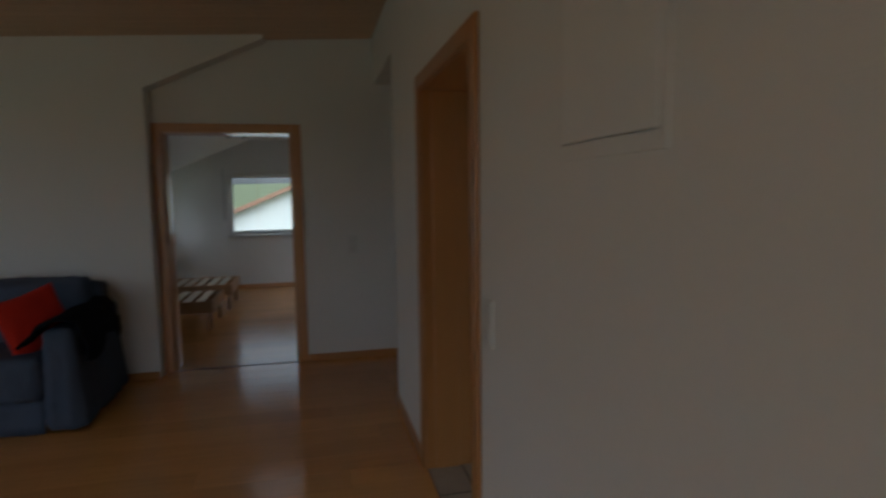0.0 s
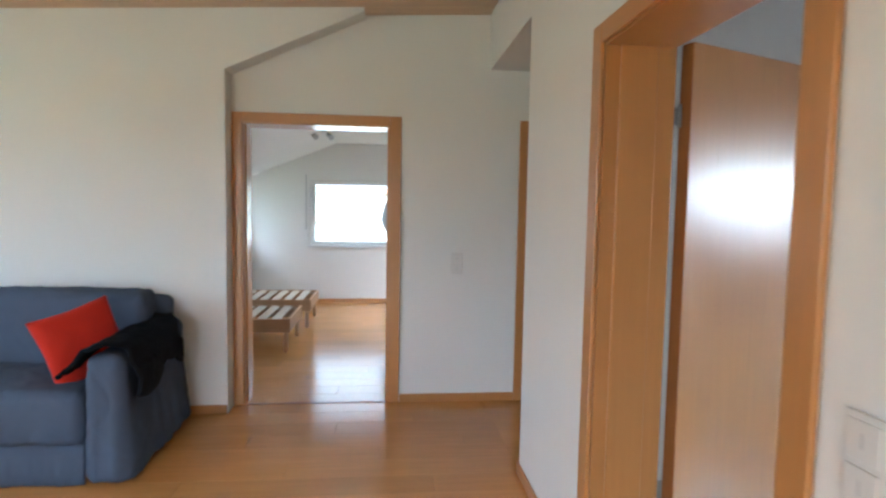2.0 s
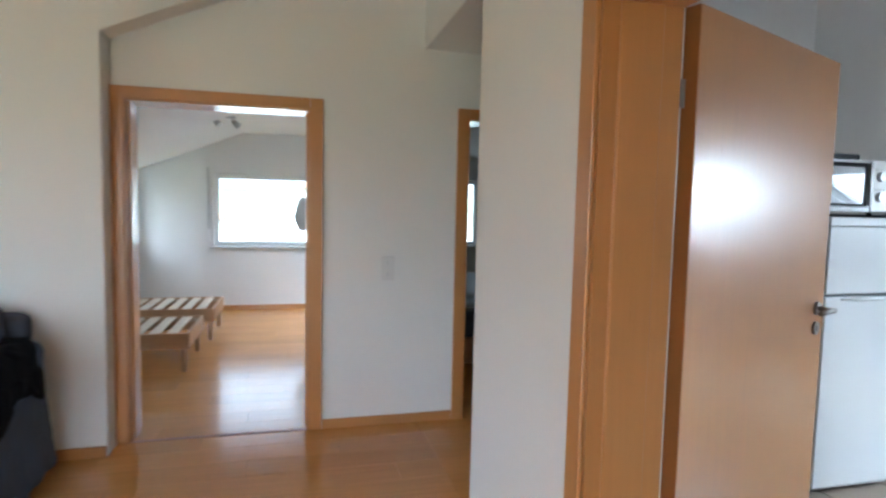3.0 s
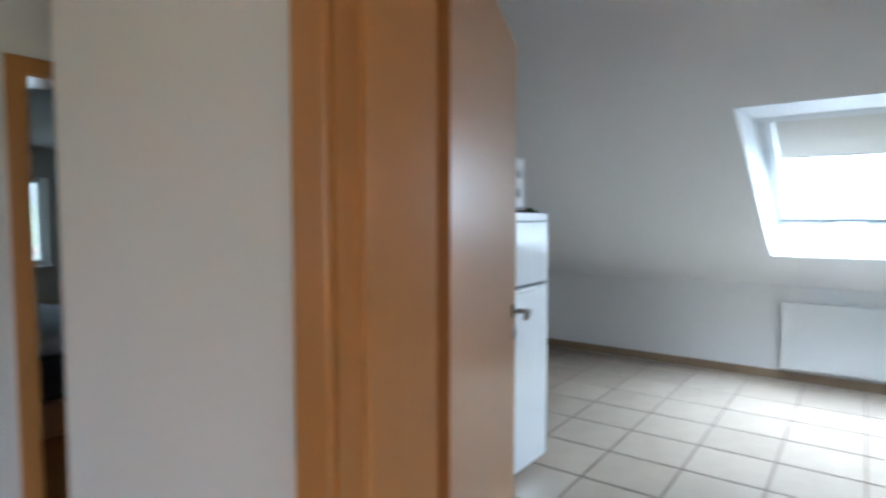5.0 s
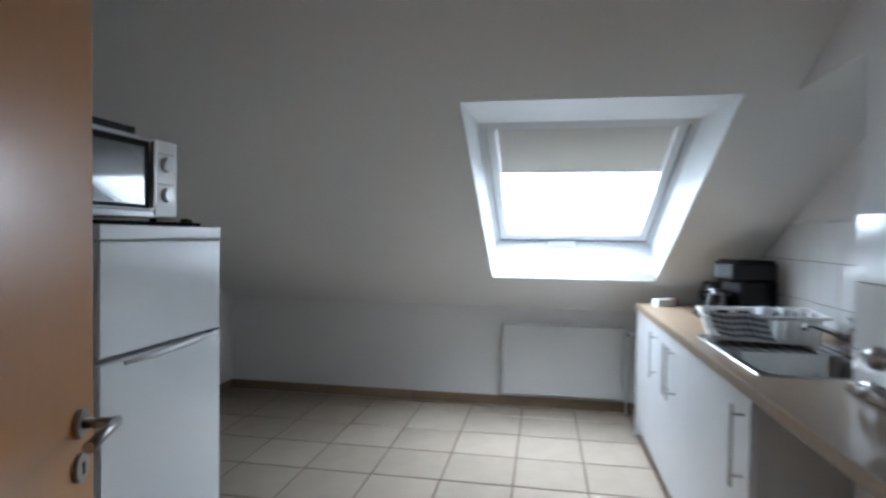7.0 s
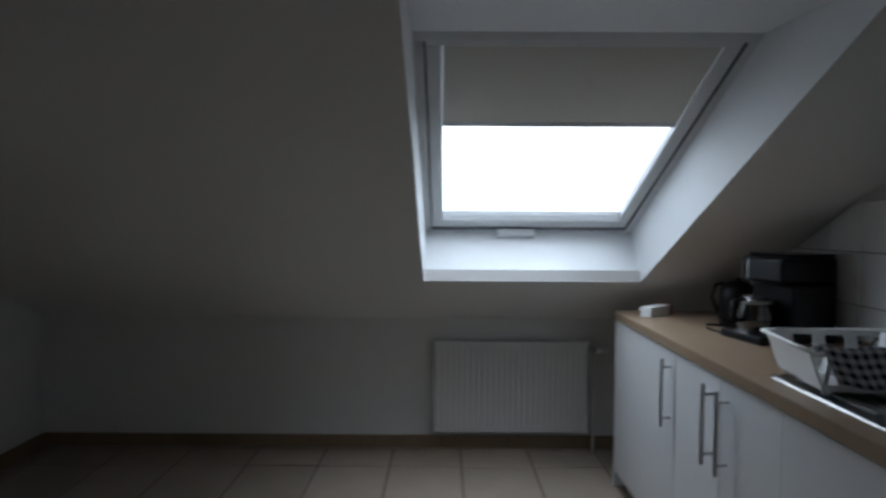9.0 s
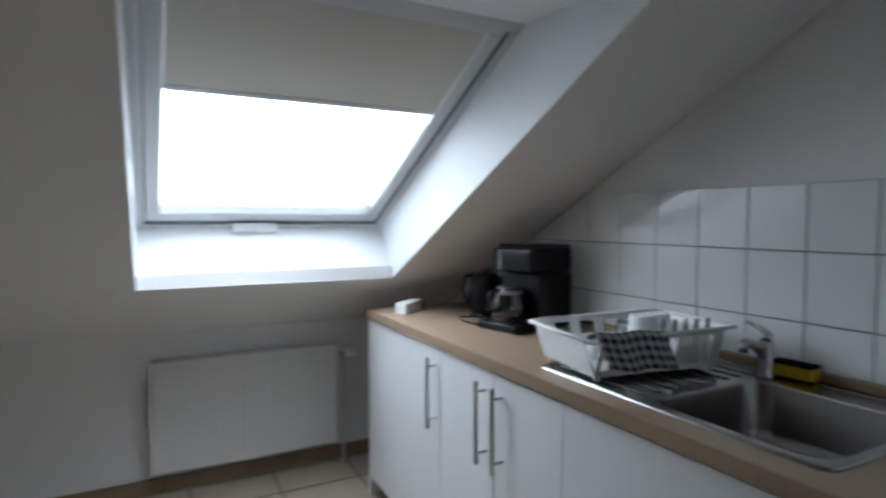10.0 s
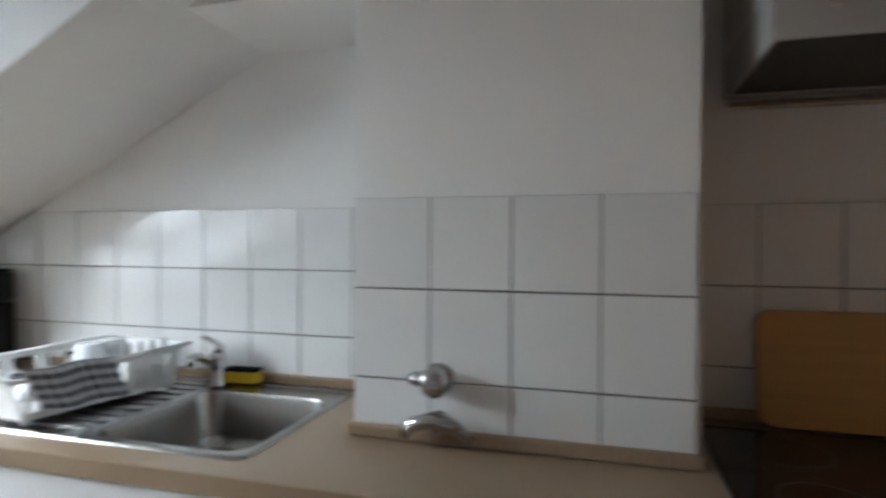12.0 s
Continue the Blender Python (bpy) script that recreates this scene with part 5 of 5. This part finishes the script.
# ---- outside ----
GZ = -6.0
bm = bmesh.new()
n = 40
vs = [[bm.verts.new((-900 + 1800 * i / n, -900 + 1800 * j / n, 0)) for j in range(n + 1)] for i in range(n + 1)]
for row in vs:
    for v in row:
        d = math.hypot(v.co.x, v.co.y)
        v.co.z = GZ + 0.028 * max(0.0, d - 90) + 3 * noise.noise(v.co * 0.006) * min(1, max(0, d - 90) / 100)
for i in range(n):
    for j in range(n):
        bm.faces.new((vs[i][j], vs[i + 1][j], vs[i + 1][j + 1], vs[i][j + 1])).smooth = True
structure("ground", bm, GRASS, "green meadow rising to distant hills", "ground")
house = thing("house", (0, 22, GZ), "white rendered neighbour house with red-brown roof", "house")
prof = [(-5.4, 0), (7.4, 0), (7.4, 6.0), (1.0, 8.66), (-5.4, 6.0)]
bm = bmesh.new()
fa = [bm.verts.new((x, 0, z)) for x, z in prof]
fb_ = [bm.verts.new((x, 10, z)) for x, z in prof]
bm.faces.new(fa), bm.faces.new(list(reversed(fb_)))
for k in range(5):
    bm.faces.new((fa[k], fb_[k], fb_[(k + 1) % 5], fa[(k + 1) % 5]))
part("wall", bm, RENDER_WHITE, house)
for s, nm in ((-1, "roof"), (1, "roof")):
    bm = bmesh.new()
    e = 1.0 + s * 6.9
    ze = 8.66 - 6.9 * 0.4156
    q = [(1.0, 8.67), (e, ze + 0.01), (e, ze + 0.2), (1.0, 8.87)]
    fa = [bm.verts.new((x, -0.35, z)) for x, z in q]
    fb_ = [bm.verts.new((x, 10.35, z)) for x, z in q]
    bm.faces.new(fa), bm.faces.new(list(reversed(fb_)))
    for k in range(4):
        bm.faces.new((fa[k], fb_[k], fb_[(k + 1) % 4], fa[(k + 1) % 4]))
    part(nm, bm, ROOF_RED, house)

# ---- planks and tiles, last ----
def pieces(name, parent, mat, size, spots, bevel=0.0015):
    """Alike pieces on one mesh, laid at the spots (x, y, z, turn)."""
    me = mesh_of(box(-size[0] / 2, size[0] / 2, -size[1] / 2, size[1] / 2, -size[2], 0, bevel), name, mat)
    for m in spots:
        ob = new(name, me)
        ob.parent = parent
        ob.matrix_basis = m


def lay(name, parent, mat, x0, x1, y0, y1, w, d, gap, z, thick, start=(0, 0), stagger=False, bevel=0.0015):
    """Fills a rectangle with pieces, cut at its edges."""
    made = {}
    j = 0
    y = start[1] - math.ceil((start[1] - y0) / d) * d
    while y < y1:
        shift = (j * 0.39 % 1.0) * w if stagger else 0.0
        x = start[0] + shift - math.ceil((start[0] + shift - x0) / w) * w
        while x < x1:
            a, b, c, e = max(x, x0) + gap / 2, min(x + w, x1) - gap / 2, max(y, y0) + gap / 2, min(y + d, y1) - gap / 2
            if b - a > 0.02 and e - c > 0.02:
                made.setdefault((round(b - a, 3), round(e - c, 3)), []).append(pose((a + b) / 2, (c + e) / 2, z))
            x += w
        y += d
        j += 1
    for (sx, sy), spots in made.items():
        pieces(name, parent, mat, (sx, sy, thick), spots, bevel)


lay("plank", floor, PLANK, -5.0, 0.0, -7.6, 0.0, 1.28, 0.19, 0.0006, 0.0, 0.0075, (-0.3, 0), True, 0.0004)
lay("plank", bpy.data.objects["floor_passage"], PLANK, 0.0, 1.54, -1.146, 0.0, 1.28, 0.19, 0.0006, 0.0, 0.0075, (-0.3, 0), True, 0.0004)
lay("plank", bpy.data.objects["floor_bedroom"], PLANK, -2.7, 0.02, 0.0, 4.28, 1.28, 0.19, 0.0006, 0.0, 0.0075, (-0.3, 0), True, 0.0004)
lay("plank", bpy.data.objects["floor_second_room"], PLANK, 0.14, 3.4, 0.0, 4.28, 1.28, 0.19, 0.0006, 0.0, 0.0075, (-0.3, 0), True, 0.0004)
lay("tile", floor_k, FLOOR_TILE, 0.0, 1.821, YS, -1.27, 0.408, 0.408, 0.013, 0.0, 0.0055, (4.677, -2.452))
lay("tile", floor_k, FLOOR_TILE, 1.821, X_KNEE - 0.012, YS, Y_KN - 0.004, 0.408, 0.408, 0.013, 0.0, 0.0055, (4.677, -2.452))
ks = structure("skirting_kitchen", box(X_KNEE - 0.004, X_KNEE - 0.0005, YS, Y_KN - 0.002, 0.0, 0.078), GROUT, "brown tile skirting along the knee wall", "skirting")
y = Y_KN - 0.012
while y > -3.2:
    pieces("skirting_tile", ks, SKIRT_TILE, (0.008, 0.4, 0.08), [pose(X_KNEE - 0.0085, y - 0.202, 0.08)])
    y -= 0.408
kn = structure("skirting_kitchen_north", box(2.0, X_KNEE - 0.016, Y_KN - 0.004, Y_KN - 0.0005, 0.0, 0.078), GROUT, "brown tile skirting along the far kitchen wall", "skirting")
pieces("skirting_tile", kn, SKIRT_TILE, (0.4, 0.008, 0.08), [pose(X_KNEE - 0.22 - 0.408 * k, Y_KN - 0.0085, 0.08) for k in range(7)])
# wall tiles: back wall, chimney breast and hob niche
tiled = bpy.data.objects["wall_tiled"]
breast = bpy.data.objects["chimney_breast"]


def wall_tiles(parent, xs, zs, y, gap=0.004):
    """Tiles between the joints xs and zs; those that meet the roof slope are cut to it."""
    made = {}
    for x0, x1 in zip(xs, xs[1:]):
        for z0, z1 in zip(zs, zs[1:]):
            a, b = min(x0, x1) + gap / 2, max(x0, x1) - gap / 2
            if z1 < slope_z(b) - 0.012:
                made.setdefault((round(b - a, 4), round(z1 - z0 - gap, 4)), []).append(pose((a + b) / 2, y, (z0 + z1) / 2, 90, 0, 0))
            elif z0 + 0.03 < slope_z(a):
                bm = box(a, b, y, y + 0.006, z0 + gap / 2, z1 - gap / 2)
                trim(bm, ((XK, 0, ZK - 0.008), (SLOPE, 0, 1)))
                if bm.verts:
                    new("wall_tile", mesh_of(bm, "wall_tile", WALL_TILE)).parent = parent
                else:
                    bm.free()
    for (w, h), spots in made.items():
        pieces("wall_tile", parent, WALL_TILE, (w, h, 0.006), spots, 0.0012)


def backing(x0, x1, y, z1, name):
    bm = box(x0, x1, y - 0.006, y - 0.0005, ZT - 0.03, z1)
    trim(bm, ((XK, 0, ZK - 0.006), (SLOPE, 0, 1)))
    structure(name, bm, WALL_GROUT, "dark grout bed behind the white wall tiles", "grout")


zs_l = [0.88, 1.079, 1.277, 1.466]
zs_p = [0.86, 1.058, 1.26, 1.464]
xs_l = [2.236, 2.404] + [2.576 + 0.1725 * k for k in range(11)]
wall_tiles(tiled, xs_l, zs_l, YS + 0.008)
xs_p = [2.232, 2.052, 1.872, 1.690, 1.508]
wall_tiles(breast, xs_p, zs_p, -3.534)
wall_tiles(tiled, [1.500 - 0.181 * k for k in range(7)] + [0.262], zs_p, YS + 0.008)
backing(2.236, 4.3, YS + 0.0065, 1.465, "grout_back")
backing(0.262, 1.503, YS + 0.0065, 1.463, "grout_niche")
structure("grout_breast", box(1.508, 2.232, -3.5408, -3.5355, ZT + 0.001, 1.463), WALL_GROUT, "dark grout bed on the chimney breast", "grout")
# tiles on the side of the chimney breast facing the hob
for z0, z1 in zip(zs_p, zs_p[1:]):
    for y0, y1 in ((-3.715, -3.537), (-3.889, -3.719)):
        me = mesh_of(box(-0.003, 0.003, (y0 - y1) / 2, (y1 - y0) / 2, (z0 - z1) / 2 + 0.002, (z1 - z0) / 2 - 0.002, 0.001), "wall_tile", WALL_TILE)
        ob = new("wall_tile", me)
        ob.parent = breast
        ob.matrix_basis = pose(1.5025, (y0 + y1) / 2, (z0 + z1) / 2)
